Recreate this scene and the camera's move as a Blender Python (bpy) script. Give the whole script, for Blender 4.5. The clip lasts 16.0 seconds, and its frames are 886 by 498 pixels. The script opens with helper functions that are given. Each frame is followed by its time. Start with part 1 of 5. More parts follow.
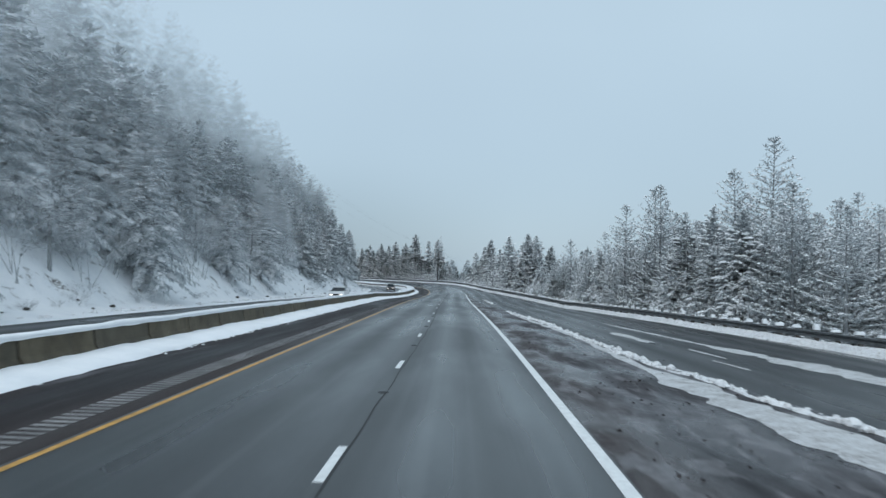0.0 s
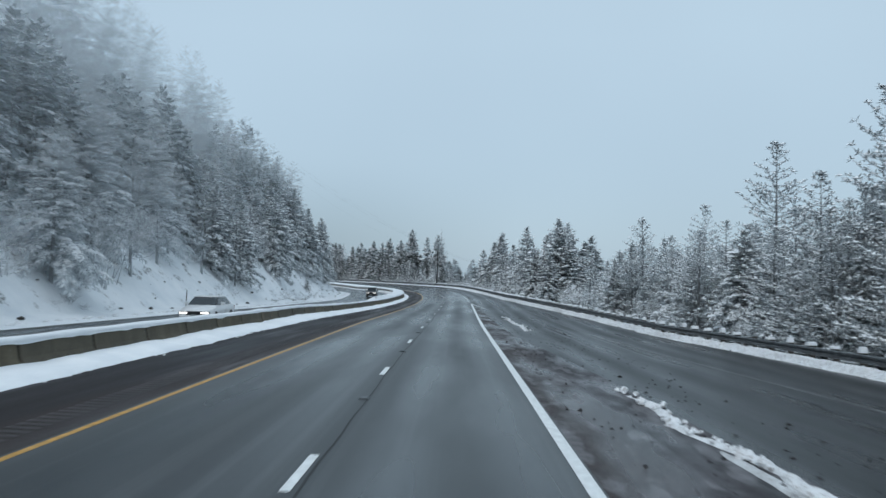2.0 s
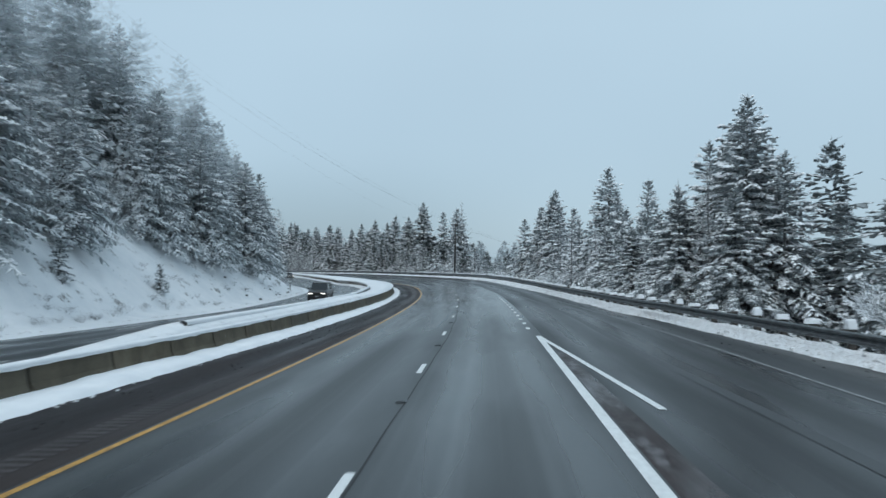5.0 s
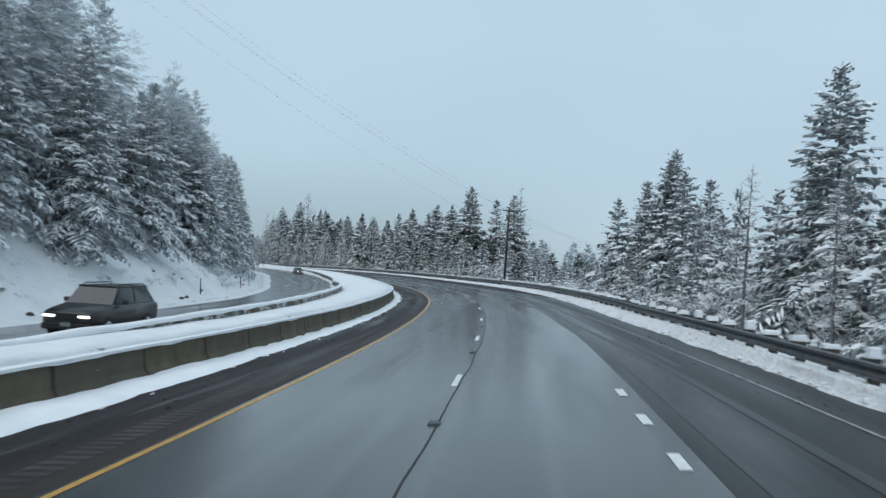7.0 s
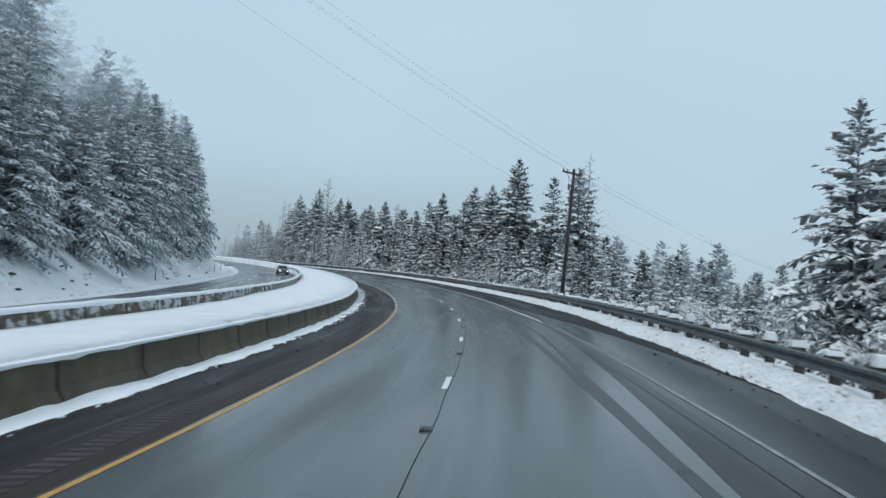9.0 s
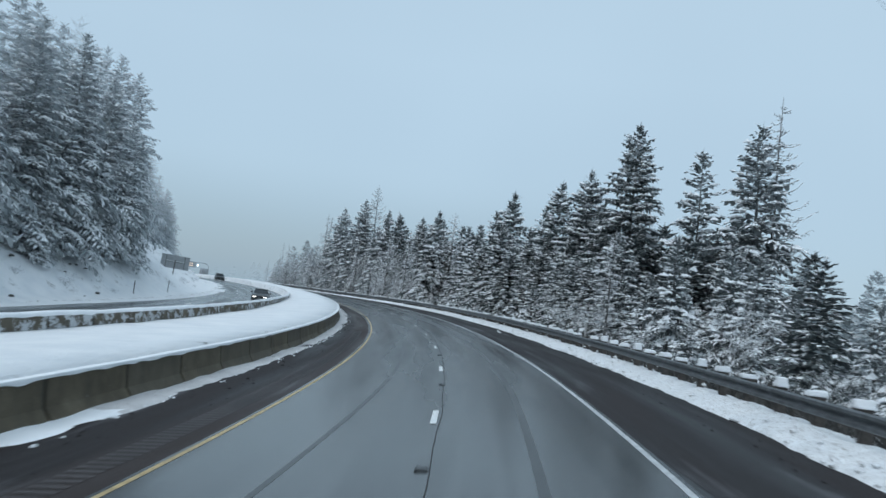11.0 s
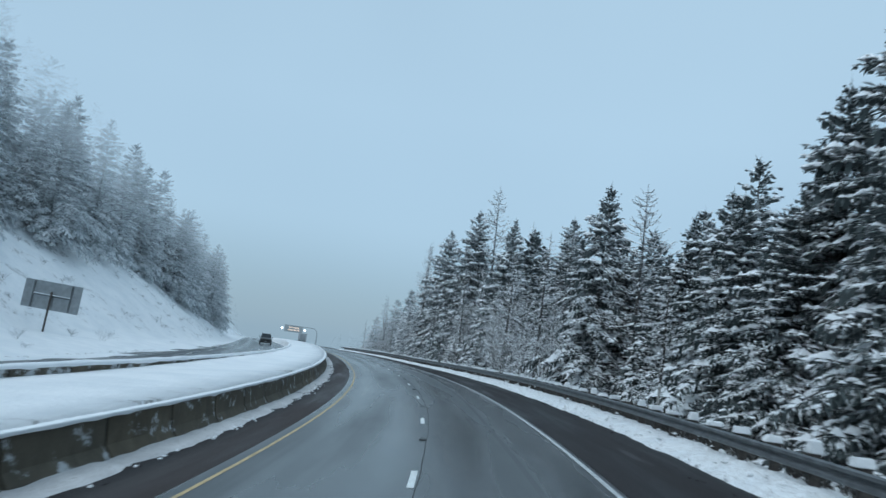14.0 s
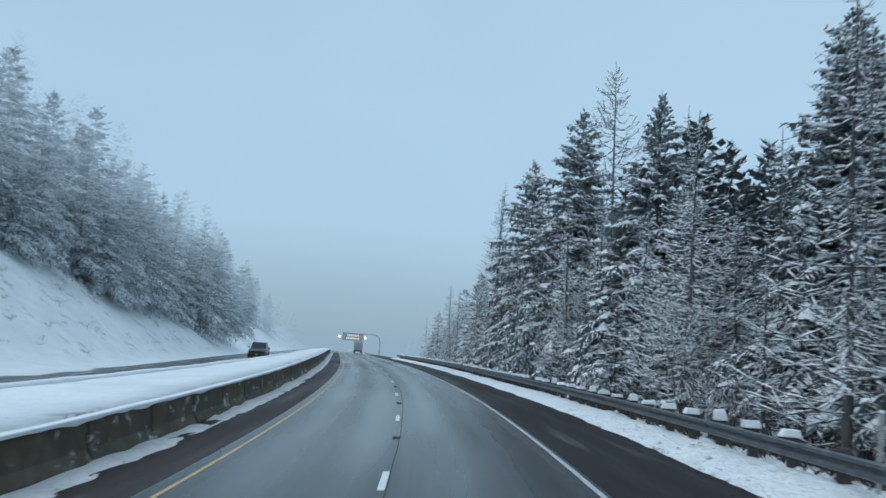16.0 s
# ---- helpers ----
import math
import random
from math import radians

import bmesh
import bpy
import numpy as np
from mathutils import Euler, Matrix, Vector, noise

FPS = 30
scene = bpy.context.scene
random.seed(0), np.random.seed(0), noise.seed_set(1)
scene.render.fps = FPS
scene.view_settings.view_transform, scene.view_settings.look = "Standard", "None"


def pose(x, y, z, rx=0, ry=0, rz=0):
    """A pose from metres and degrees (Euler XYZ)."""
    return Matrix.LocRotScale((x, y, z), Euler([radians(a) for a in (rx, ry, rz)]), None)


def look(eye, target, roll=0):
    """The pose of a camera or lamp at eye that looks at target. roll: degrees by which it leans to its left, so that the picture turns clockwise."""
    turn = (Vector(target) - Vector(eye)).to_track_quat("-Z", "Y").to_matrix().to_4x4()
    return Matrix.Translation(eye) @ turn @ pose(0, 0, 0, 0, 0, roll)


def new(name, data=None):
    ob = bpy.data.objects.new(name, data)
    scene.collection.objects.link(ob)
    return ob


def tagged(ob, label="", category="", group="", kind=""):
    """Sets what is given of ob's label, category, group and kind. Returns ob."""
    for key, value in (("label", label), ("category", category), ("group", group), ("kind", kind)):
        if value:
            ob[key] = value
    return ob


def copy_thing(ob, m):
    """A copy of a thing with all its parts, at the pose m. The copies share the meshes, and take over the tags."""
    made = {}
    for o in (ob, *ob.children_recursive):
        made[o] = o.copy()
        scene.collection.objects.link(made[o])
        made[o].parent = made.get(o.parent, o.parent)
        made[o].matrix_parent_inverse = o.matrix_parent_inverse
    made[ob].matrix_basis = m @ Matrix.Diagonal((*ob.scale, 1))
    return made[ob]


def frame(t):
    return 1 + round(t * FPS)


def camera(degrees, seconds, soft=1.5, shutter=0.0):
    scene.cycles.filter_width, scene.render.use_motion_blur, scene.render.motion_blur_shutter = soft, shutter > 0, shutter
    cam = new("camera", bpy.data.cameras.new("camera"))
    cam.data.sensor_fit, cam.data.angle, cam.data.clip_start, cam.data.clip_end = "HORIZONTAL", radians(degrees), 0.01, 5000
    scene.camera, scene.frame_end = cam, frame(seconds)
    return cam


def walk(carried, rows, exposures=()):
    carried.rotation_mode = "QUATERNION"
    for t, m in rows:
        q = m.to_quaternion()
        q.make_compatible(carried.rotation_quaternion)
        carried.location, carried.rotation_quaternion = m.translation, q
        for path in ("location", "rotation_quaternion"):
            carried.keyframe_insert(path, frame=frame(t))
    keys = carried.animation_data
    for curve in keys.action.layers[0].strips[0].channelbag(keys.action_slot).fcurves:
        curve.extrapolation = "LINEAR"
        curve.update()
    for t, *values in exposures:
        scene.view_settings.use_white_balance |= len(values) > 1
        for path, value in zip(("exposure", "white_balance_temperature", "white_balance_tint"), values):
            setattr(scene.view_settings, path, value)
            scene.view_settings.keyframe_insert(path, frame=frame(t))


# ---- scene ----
cam = camera(57.4, 16.0, shutter=0.2)
ROWS = [
    (0.0, 0.36, -0.02, 2.44, 91.73, -0.97, 1.44),
    (0.5, 0.42, 12.18, 2.36, 91.47, -0.70, 1.00),
    (1.0, 0.44, 24.38, 2.26, 91.36, -0.58, 0.81),
    (1.5, 0.42, 36.64, 2.15, 91.56, -0.78, 1.15),
    (2.0, 0.31, 48.96, 2.03, 91.92, -1.14, 1.74),
    (2.5, 0.18, 61.33, 1.88, 92.12, -1.12, 2.37),
    (3.0, 0.03, 73.72, 1.73, 92.01, -0.55, 2.64),
    (5.5, -1.18, 136.02, 0.98, 91.22, -0.13, 3.78),
    (6.0, -1.54, 148.78, 0.89, 91.32, -1.96, 4.76),
    (6.5, -1.63, 161.65, 0.84, 91.44, -2.68, 6.31),
    (7.0, -1.81, 174.49, 0.82, 91.47, -3.26, 7.84),
    (7.5, -2.27, 187.11, 0.81, 91.25, -3.76, 9.08),
    (8.0, -2.91, 199.60, 0.81, 91.04, -4.04, 9.94),
    (10.5, -10.46, 259.92, 0.87, 93.13, -6.96, 16.21),
    (11.0, -13.32, 272.35, 0.84, 93.53, -7.20, 17.68),
    (11.5, -16.47, 284.35, 0.82, 94.14, -6.14, 18.69),
    (12.0, -20.02, 296.15, 0.80, 94.74, -5.05, 19.44),
    (12.5, -23.98, 308.07, 0.82, 95.29, -4.77, 20.38),
    (13.0, -28.37, 319.88, 0.84, 96.03, -5.38, 22.38),
    (13.5, -33.08, 331.47, 0.89, 96.59, -6.20, 25.17),
    (14.0, -38.19, 342.90, 0.96, 97.19, -7.21, 28.25),
    (14.5, -43.79, 354.17, 1.00, 97.59, -7.55, 30.76),
    (15.0, -49.69, 365.08, 1.04, 97.47, -6.60, 32.25),
    (15.5, -55.84, 375.58, 1.07, 97.25, -5.32, 33.00),
    (16.0, -62.24, 385.99, 1.10, 96.87, -4.06, 34.03),
]
walk(cam, [(t, pose(x, y, z, rx, ry, rz)) for t, x, y, z, rx, ry, rz in ROWS],
     exposures=[(0.0, 0.14, 6500, 10), (1.5, 0.14, 6450, 10), (2.5, 0.10, 6400, 10), (3.0, 0.09, 6200, 7), (5.5, 0.14, 6420, 8), (8.0, 0.19, 6480, 9), (11.0, 0.14, 6300, 9), (12.5, 0.11, 6080, 6), (14.0, 0.09, 5940, 5), (16.0, 0.10, 5900, 5)])

scene.cycles.transparent_max_bounces = 128

# ---- sky and light: a bright overcast winter day ----
world = bpy.data.worlds.new("world")
scene.world = world
world.use_nodes = True
wt = world.node_tree
sky = wt.nodes.new("ShaderNodeTexSky")
sky.sky_type = "NISHITA"
sky.sun_disc = False
sky.sun_elevation = radians(38)
sky.sun_rotation = radians(150)
sky_bg = wt.nodes["Background"]
wt.links.new(sky.outputs[0], sky_bg.inputs[0])
sky_bg.inputs[1].default_value = 0.012
cloud_bg = wt.nodes.new("ShaderNodeBackground")
cloud_add = wt.nodes.new("ShaderNodeAddShader")
tco = wt.nodes.new("ShaderNodeTexCoord")
cloud_noise = wt.nodes.new("ShaderNodeTexNoise")
cloud_noise.inputs["Scale"].default_value = 1.3
cloud_noise.inputs["Detail"].default_value = 3
wt.links.new(tco.outputs["Generated"], cloud_noise.inputs["Vector"])
cloud_ramp = wt.nodes.new("ShaderNodeValToRGB")
cloud_ramp.color_ramp.elements[0].position, cloud_ramp.color_ramp.elements[0].color = 0.3, (0.395, 0.513, 0.606, 1)
cloud_ramp.color_ramp.elements[1].position, cloud_ramp.color_ramp.elements[1].color = 0.75, (0.452, 0.585, 0.686, 1)
wt.links.new(cloud_noise.outputs["Fac"], cloud_ramp.inputs[0])
sky_sep = wt.nodes.new("ShaderNodeSeparateXYZ")
wt.links.new(tco.outputs["Generated"], sky_sep.inputs[0])
low_ramp = wt.nodes.new("ShaderNodeValToRGB")
low_ramp.color_ramp.elements[0].position, low_ramp.color_ramp.elements[0].color = 0.0, (0.83, 0.845, 0.86, 1)
low_ramp.color_ramp.elements[1].position, low_ramp.color_ramp.elements[1].color = 0.28, (1, 1, 1, 1)
wt.links.new(sky_sep.outputs[2], low_ramp.inputs[0])
sky_mul = wt.nodes.new("ShaderNodeMixRGB")
sky_mul.blend_type = "MULTIPLY"
sky_mul.inputs[0].default_value = 1.0
wt.links.new(cloud_ramp.outputs[0], sky_mul.inputs[1])
wt.links.new(low_ramp.outputs[0], sky_mul.inputs[2])
# hazy hills painted into the sky, a grey band low over the road's bend
hill_low = wt.nodes.new("ShaderNodeValToRGB")
hill_low.color_ramp.elements[0].position, hill_low.color_ramp.elements[0].color = 0.015, (1, 1, 1, 1)
hill_low.color_ramp.elements[1].position, hill_low.color_ramp.elements[1].color = 0.15, (0, 0, 0, 1)
hill_low.color_ramp.interpolation = "EASE"
wt.links.new(sky_sep.outputs[2], hill_low.inputs[0])
hill_side = wt.nodes.new("ShaderNodeMapRange")
hill_side.inputs[1].default_value, hill_side.inputs[2].default_value = 0.06, -0.16
wt.links.new(sky_sep.outputs[0], hill_side.inputs[0])
hill_fac = wt.nodes.new("ShaderNodeMath")
hill_fac.operation = "MULTIPLY"
wt.links.new(hill_low.outputs[0], hill_fac.inputs[0])
wt.links.new(hill_side.outputs[0], hill_fac.inputs[1])
hill_mix = wt.nodes.new("ShaderNodeMixRGB")
wt.links.new(hill_fac.outputs[0], hill_mix.inputs[0])
wt.links.new(sky_mul.outputs[0], hill_mix.inputs[1])
hill_mix.inputs[2].default_value = (0.262, 0.354, 0.43, 1)
wt.links.new(hill_mix.outputs[0], cloud_bg.inputs[0])
cloud_bg.inputs[1].default_value = 0.97
wt.links.new(sky_bg.outputs[0], cloud_add.inputs[0])
wt.links.new(cloud_bg.outputs[0], cloud_add.inputs[1])
wt.links.new(cloud_add.outputs[0], wt.nodes["World Output"].inputs[0])

sun_data = bpy.data.lights.new("sun", "SUN")
sun_data.energy, sun_data.angle, sun_data.color = 1.1, radians(60), (0.97, 0.99, 1.0)
sun = new("sun", sun_data)
sun.matrix_world = look((0, 0, 100), (40, 60, 0))

# ---- the road's line: bend per kilometre, bank in degrees and grade in percent, along its length ----
BEND = [0.38, 0.27, 0.12, -0.26, 0.19, 0.94, 2.06, 2.98, 2.82, 2.71, 2.87, 2.15, 1.07, 0.29, -0.25, -0.63, -0.89, -1.1, -1.29]
BANK = [-0.98, -1.36, -1.97, 2.36, 5.09, 5.89, 5.6, 3.87, 0.42, 0.22, 0.17, 0.14, 0.13]
GRADE = [-0.33, -0.98, -1.5, -0.32, 0.32, -0.18, 0.44, 0.11, -0.11, -0.09, -0.07, -0.06, -0.05]
GRADE[9:] = [-0.9] * 4
ST = np.arange(-80, 900, 2.0)
_k = np.interp(ST, np.arange(-20, 701, 40.0), np.array(BEND) / 1000)
_k = np.where(ST < -20, 0, np.where(ST > 500, 0, _k))
_th = np.concatenate([[0], np.cumsum(_k[1:] + _k[:-1])])
_th -= np.interp(0, ST, _th)
_m = (_th[1:] + _th[:-1]) / 2
_x = np.concatenate([[0], np.cumsum(-np.sin(_m) * 2)])
_x -= np.interp(0, ST, _x)
_y = np.concatenate([[0], np.cumsum(np.cos(_m) * 2)])
_y -= np.interp(0, ST, _y)
_g = np.interp(ST, np.arange(-20, 701, 60.0), GRADE)
_z = np.concatenate([[0], np.cumsum(_g[1:] * 0.02)])
_z -= np.interp(0, ST, _z)
_b = np.tan(np.radians(np.interp(ST, np.arange(-20, 701, 60.0), BANK)))


def table(*pairs):
    xs, ys = [p[0] for p in pairs], [p[1] for p in pairs]
    return lambda s: np.interp(s, xs, ys)


WALL = table((-80, -9.5), (40, -9.3), (160, -8.9), (200, -8.55), (232, -8.42), (296, -8.4), (350, -7.42), (372, -7.15), (420, -7.0), (900, -7.0))      # face of the near barrier
SNOW_TOE = table((-80, -8.5), (30, -8.1), (150, -8.0), (190, -7.7), (300, -7.7), (350, -6.75), (372, -6.5), (420, -6.35), (900, -6.35))  # foot of the ploughed snow
FAR = table((-80, -10.2), (120, -9.8), (150, -9.8), (190, -10.3), (215, -11.0), (250, -13.5), (286, -16.0), (330, -15.0), (370, -13.0), (420, -11.5), (480, -10.6), (900, -10.2))
FAR_TOP = table((-80, 0.85), (60, 0.9), (110, 0.95), (150, 0.75), (190, 0.45), (215, 0.5), (250, 0.3), (286, 0.05), (330, 0.15), (370, 0.37), (420, 0.55), (500, 0.65), (900, 0.7))
FOOT = table((-80, -19), (105, -19.5), (150, -20.5), (190, -22), (240, -22), (300, -27), (330, -27), (360, -25), (400, -23), (440, -21), (500, -20.5), (900, -20.5))
FOOT_Z = table((-80, 0.55), (105, 0.35), (150, -0.1), (190, -0.85), (240, -0.9), (300, -1.1), (340, -1.1), (400, -0.9), (440, -0.45), (500, -0.3), (900, -0.3))
RAIL = table((-80, 19), (35, 17.2), (57, 16.2), (90, 14.6), (120, 12.2), (140, 10.2), (166, 7.8), (190, 6.7), (214, 6.15), (250, 6.2), (300, 6.1), (330, 6.0), (355, 5.95), (378, 6.2), (410, 6.35), (900, 6.2))
RAIL_BANK = table((-80, 0.6), (150, 0.32), (200, 0.36), (215, 0.72), (260, 0.9), (320, 1.0), (360, 1.0), (390, 1.25), (900, 1.2))  # width of the snow before the rail
RAMP_LINE = table((-80, 14.5), (57, 11.4), (90, 9.0), (151, 7.2), (187, 5.5), (210, 4.6), (240, 3.4), (275, 2.38), (900, 2.38))
BERM = table((-80, 11), (14.5, 7.7), (26, 6.4), (37, 5.9), (50, 5.9), (65, 4.9), (78, 4.7), (104, 5.0), (118, 4.4))
WALL_H = table((-80, 0.78), (40, 0.74), (80, 0.66), (115, 0.64), (140, 0.7), (170, 0.79), (200, 0.83), (240, 0.9), (900, 0.91))
TREELINE = table((-80, 2.2), (95, 2.2), (115, 4), (130, 2.6), (175, 5), (195, 7), (215, 4.5), (240, 4), (290, 3.5), (362, 3.5), (376, 13), (400, 17), (416, 18), (450, 13), (480, 8), (520, 4), (900, 4))
HEAP = table((-80, -0.5), (138, -0.5), (150, 0.2), (186, 0.12), (204, -0.22), (240, -0.42), (270, -0.55), (340, -0.58), (370, -0.3), (400, -0.05), (600, 0.0))
HILL = table((-80, 1.0), (150, 1.0), (200, 0.95), (240, 0.75), (300, 0.7), (360, 0.75), (400, 0.7), (900, 0.7))


SHELF = table((-80, 0), (385, 0), (402, 4.5), (414, 6.5), (432, 4), (455, 0), (900, 0))   # gentle ground at the foot of the hill


def frame_at(s):
    return [np.interp(s, ST, a) for a in (_x, _y, _z, _th, _b)]


def at(s, l, up=0.0):
    """The place l metres to the right of the road's line at s metres along it, up over the banked road."""
    x, y, z, th, b = (float(v) for v in frame_at(s))
    return Vector((x + l * math.cos(th), y + l * math.sin(th), z + l * b + up))


def level(s, l, up=0.0):
    """The same, with the height taken over the road's own line."""
    x, y, z, th, b = (float(v) for v in frame_at(s))
    return Vector((x + l * math.cos(th), y + l * math.sin(th), z + up))


def heading(s):
    return float(np.interp(s, ST, _th))


def bump2(x, y, k):
    return noise.noise(Vector((x * k, y * k, 3.7)))


def ground_up(s, l):
    """Height of the snowy ground over the road's line."""
    b = float(np.interp(s, ST, _b))
    wall, far, foot = float(WALL(s)), float(FAR(s)), float(FOOT(s))
    rail = float(RAIL(s))
    fz, ft = float(FOOT_Z(s)), float(FAR_TOP(s))
    p = level(s, l)
    n = bump2(p.x, p.y, 0.35) * 0.12 + bump2(p.x, p.y, 1.3) * 0.05
    if l > rail + 0.2:
        d = l - rail
        base = rail * b - 0.02
        drop = 0.12 * d if d < 3 else 0.36 + 0.2 * (d - 3) if d < 18 else 3.36 + 0.12 * (d - 18)
        return base - min(drop, 14) + n * min(1, d)
    if l > wall - 0.3:
        return l * b - 0.07
    if l > far - 0.3:
        w = (wall - 0.3 - l) / max(0.05, (wall - far))
        top_near = wall * b + float(WALL_H(s)) - 0.07 + 0.14 * min(1, max(0, (s - 115) / 30))
        return top_near * (1 - w) + (ft + float(HEAP(s))) * w + (n * 0.5 if wall - far > 1.5 else 0)
    if l > foot:
        w = (far - l) / (far - foot)
        return (ft - 0.83) * (1 - w) + (fz - 0.06) * w - 0.05
    d = foot - l
    shelf = float(SHELF(s))
    fz += 0.1 * min(d, shelf)
    d = max(0.0, d - shelf)
    slope = float(HILL(s))
    rise = 0.25 * d if d < 1.2 else 0.3 + slope * (d - 1.2) if d < 45 else 0.3 + slope * 43.8 + 0.35 * (d - 45)
    return fz + min(rise, 75) + n * min(3.0, d + 0.3 * shelf) * 1.2


# ---- materials ----
class Mat:
    def __init__(self, name, rough=0.6, metal=0.0):
        self.m = bpy.data.materials.new(name)
        self.m.use_nodes = True
        self.t = self.m.node_tree
        self.b = self.t.nodes["Principled BSDF"]
        self.b.inputs["Roughness"].default_value = rough
        self.b.inputs["Metallic"].default_value = metal
        self.geo = self.t.nodes.new("ShaderNodeNewGeometry")

    def noise(self, scale, detail=4, rough=0.6, stretch=None, dist=0.0):
        n = self.t.nodes.new("ShaderNodeTexNoise")
        n.inputs["Scale"].default_value, n.inputs["Detail"].default_value, n.inputs["Roughness"].default_value = scale, detail, rough
        n.inputs["Distortion"].default_value = dist
        src = self.geo.outputs["Position"]
        if stretch:
            v = self.t.nodes.new("ShaderNodeVectorMath")
            v.operation = "MULTIPLY"
            v.inputs[1].default_value = stretch
            self.t.links.new(src, v.inputs[0])
            src = v.outputs[0]
        self.t.links.new(src, n.inputs["Vector"])
        return n.outputs["Fac"]

    def uvnoise(self, sx, sy, detail=3):
        """Noise along and across the road, by the sheet's own u (metres along) and v (metres across)."""
        uv = self.t.nodes.new("ShaderNodeUVMap")
        v = self.t.nodes.new("ShaderNodeVectorMath")
        v.operation = "MULTIPLY"
        v.inputs[1].default_value = (sx, sy, 1)
        n = self.t.nodes.new("ShaderNodeTexNoise")
        n.inputs["Scale"].default_value, n.inputs["Detail"].default_value = 1.0, detail
        self.t.links.new(uv.outputs[0], v.inputs[0])
        self.t.links.new(v.outputs[0], n.inputs["Vector"])
        return n.outputs["Fac"]

    def across(self):
        uv = self.t.nodes.new("ShaderNodeUVMap")
        s = self.t.nodes.new("ShaderNodeSeparateXYZ")
        self.t.links.new(uv.outputs[0], s.inputs[0])
        return s.outputs[1]

    def lengthways(self):
        uv = self.t.nodes.new("ShaderNodeUVMap")
        s = self.t.nodes.new("ShaderNodeSeparateXYZ")
        self.t.links.new(uv.outputs[0], s.inputs[0])
        return s.outputs[0]

    def rand(self):
        return self.t.nodes.new("ShaderNodeObjectInfo").outputs["Random"]

    def haze_rime(self):
        """Whitening for haze as well as frosting: the red of the object's own colour."""
        s = self.t.nodes.new("ShaderNodeSeparateXYZ")
        self.t.links.new(self.t.nodes.new("ShaderNodeObjectInfo").outputs["Color"], s.inputs[0])
        return s.outputs[0]

    def island(self):
        return self.geo.outputs["Random Per Island"]

    def ramp(self, fac, *stops):
        r = self.t.nodes.new("ShaderNodeValToRGB")
        e = r.color_ramp.elements
        while len(e) < len(stops):
            e.new(0.5)
        for el, (p, c) in zip(e, stops):
            el.position = p
            el.color = (c, c, c, 1) if isinstance(c, (int, float)) else (*c, 1)
        self.t.links.new(fac, r.inputs[0])
        return r.outputs[0]

    def mix(self, fac, a, b, how="MIX"):
        x = self.t.nodes.new("ShaderNodeMixRGB")
        x.blend_type = how
        for sock, v in zip(x.inputs, (fac, a, b)):
            if isinstance(v, (int, float)):
                sock.default_value = v if sock.type == "VALUE" else (v, v, v, 1)
            elif isinstance(v, tuple):
                sock.default_value = (*v, 1)
            else:
                self.t.links.new(v, sock)
        return x.outputs[0]

    def math(self, op, a, b=0.0):
        x = self.t.nodes.new("ShaderNodeMath")
        x.operation = op
        for sock, v in zip(x.inputs, (a, b)):
            if isinstance(v, (int, float)):
                sock.default_value = v
            else:
                self.t.links.new(v, sock)
        return x.outputs[0]

    def set(self, **kw):
        for key, v in kw.items():
            sock = self.b.inputs[{"color": "Base Color", "rough": "Roughness", "spec": "Specular IOR Level", "coat": "Coat Weight"}[key]]
            if isinstance(v, (int, float)):
                sock.default_value = v
            elif isinstance(v, tuple):
                sock.default_value = (*v, 1)
            else:
                self.t.links.new(v, sock)
        return self

    def haze_fade(self, hill=True):
        """Haze put into materials as transparency: high up the hill, far down the valley."""
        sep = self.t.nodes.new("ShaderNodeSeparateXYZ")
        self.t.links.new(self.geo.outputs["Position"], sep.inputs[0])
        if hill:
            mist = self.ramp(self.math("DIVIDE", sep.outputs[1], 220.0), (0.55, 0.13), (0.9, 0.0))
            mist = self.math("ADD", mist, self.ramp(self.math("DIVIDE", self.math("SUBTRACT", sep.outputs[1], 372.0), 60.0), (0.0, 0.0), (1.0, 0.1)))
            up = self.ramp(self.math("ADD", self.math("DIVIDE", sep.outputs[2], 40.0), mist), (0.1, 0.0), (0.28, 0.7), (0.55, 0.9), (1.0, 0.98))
            up = self.math("MULTIPLY", up, self.ramp(self.haze_rime(), (0.55, 0.0), (0.84, 1.0)))
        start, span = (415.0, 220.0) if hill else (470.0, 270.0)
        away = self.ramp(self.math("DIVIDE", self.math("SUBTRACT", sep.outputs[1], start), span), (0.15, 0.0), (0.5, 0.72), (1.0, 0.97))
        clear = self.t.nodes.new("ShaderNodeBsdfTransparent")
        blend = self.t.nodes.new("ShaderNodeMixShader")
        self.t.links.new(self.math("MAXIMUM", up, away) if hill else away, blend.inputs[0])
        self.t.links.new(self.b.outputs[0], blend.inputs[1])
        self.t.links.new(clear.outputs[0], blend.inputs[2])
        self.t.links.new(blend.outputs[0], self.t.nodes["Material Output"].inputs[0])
        return self

    def relief(self, fac, strength=0.3, dist=0.02):
        b = self.t.nodes.new("ShaderNodeBump")
        b.inputs["Strength"].default_value, b.inputs["Distance"].default_value = strength, dist
        self.t.links.new(fac, b.inputs["Height"])
        self.t.links.new(b.outputs[0], self.b.inputs["Normal"])
        return self


def plain(name, color, rough=0.6, metal=0.0, var=0.25, scale=6.0):
    a = Mat(name, rough, metal)
    lo, hi = tuple(c * (1 - var) for c in color), tuple(min(1, c * (1 + var)) for c in color)
    return a.set(color=a.ramp(a.noise(scale), (0.3, lo), (0.7, hi))).haze_fade(False).m


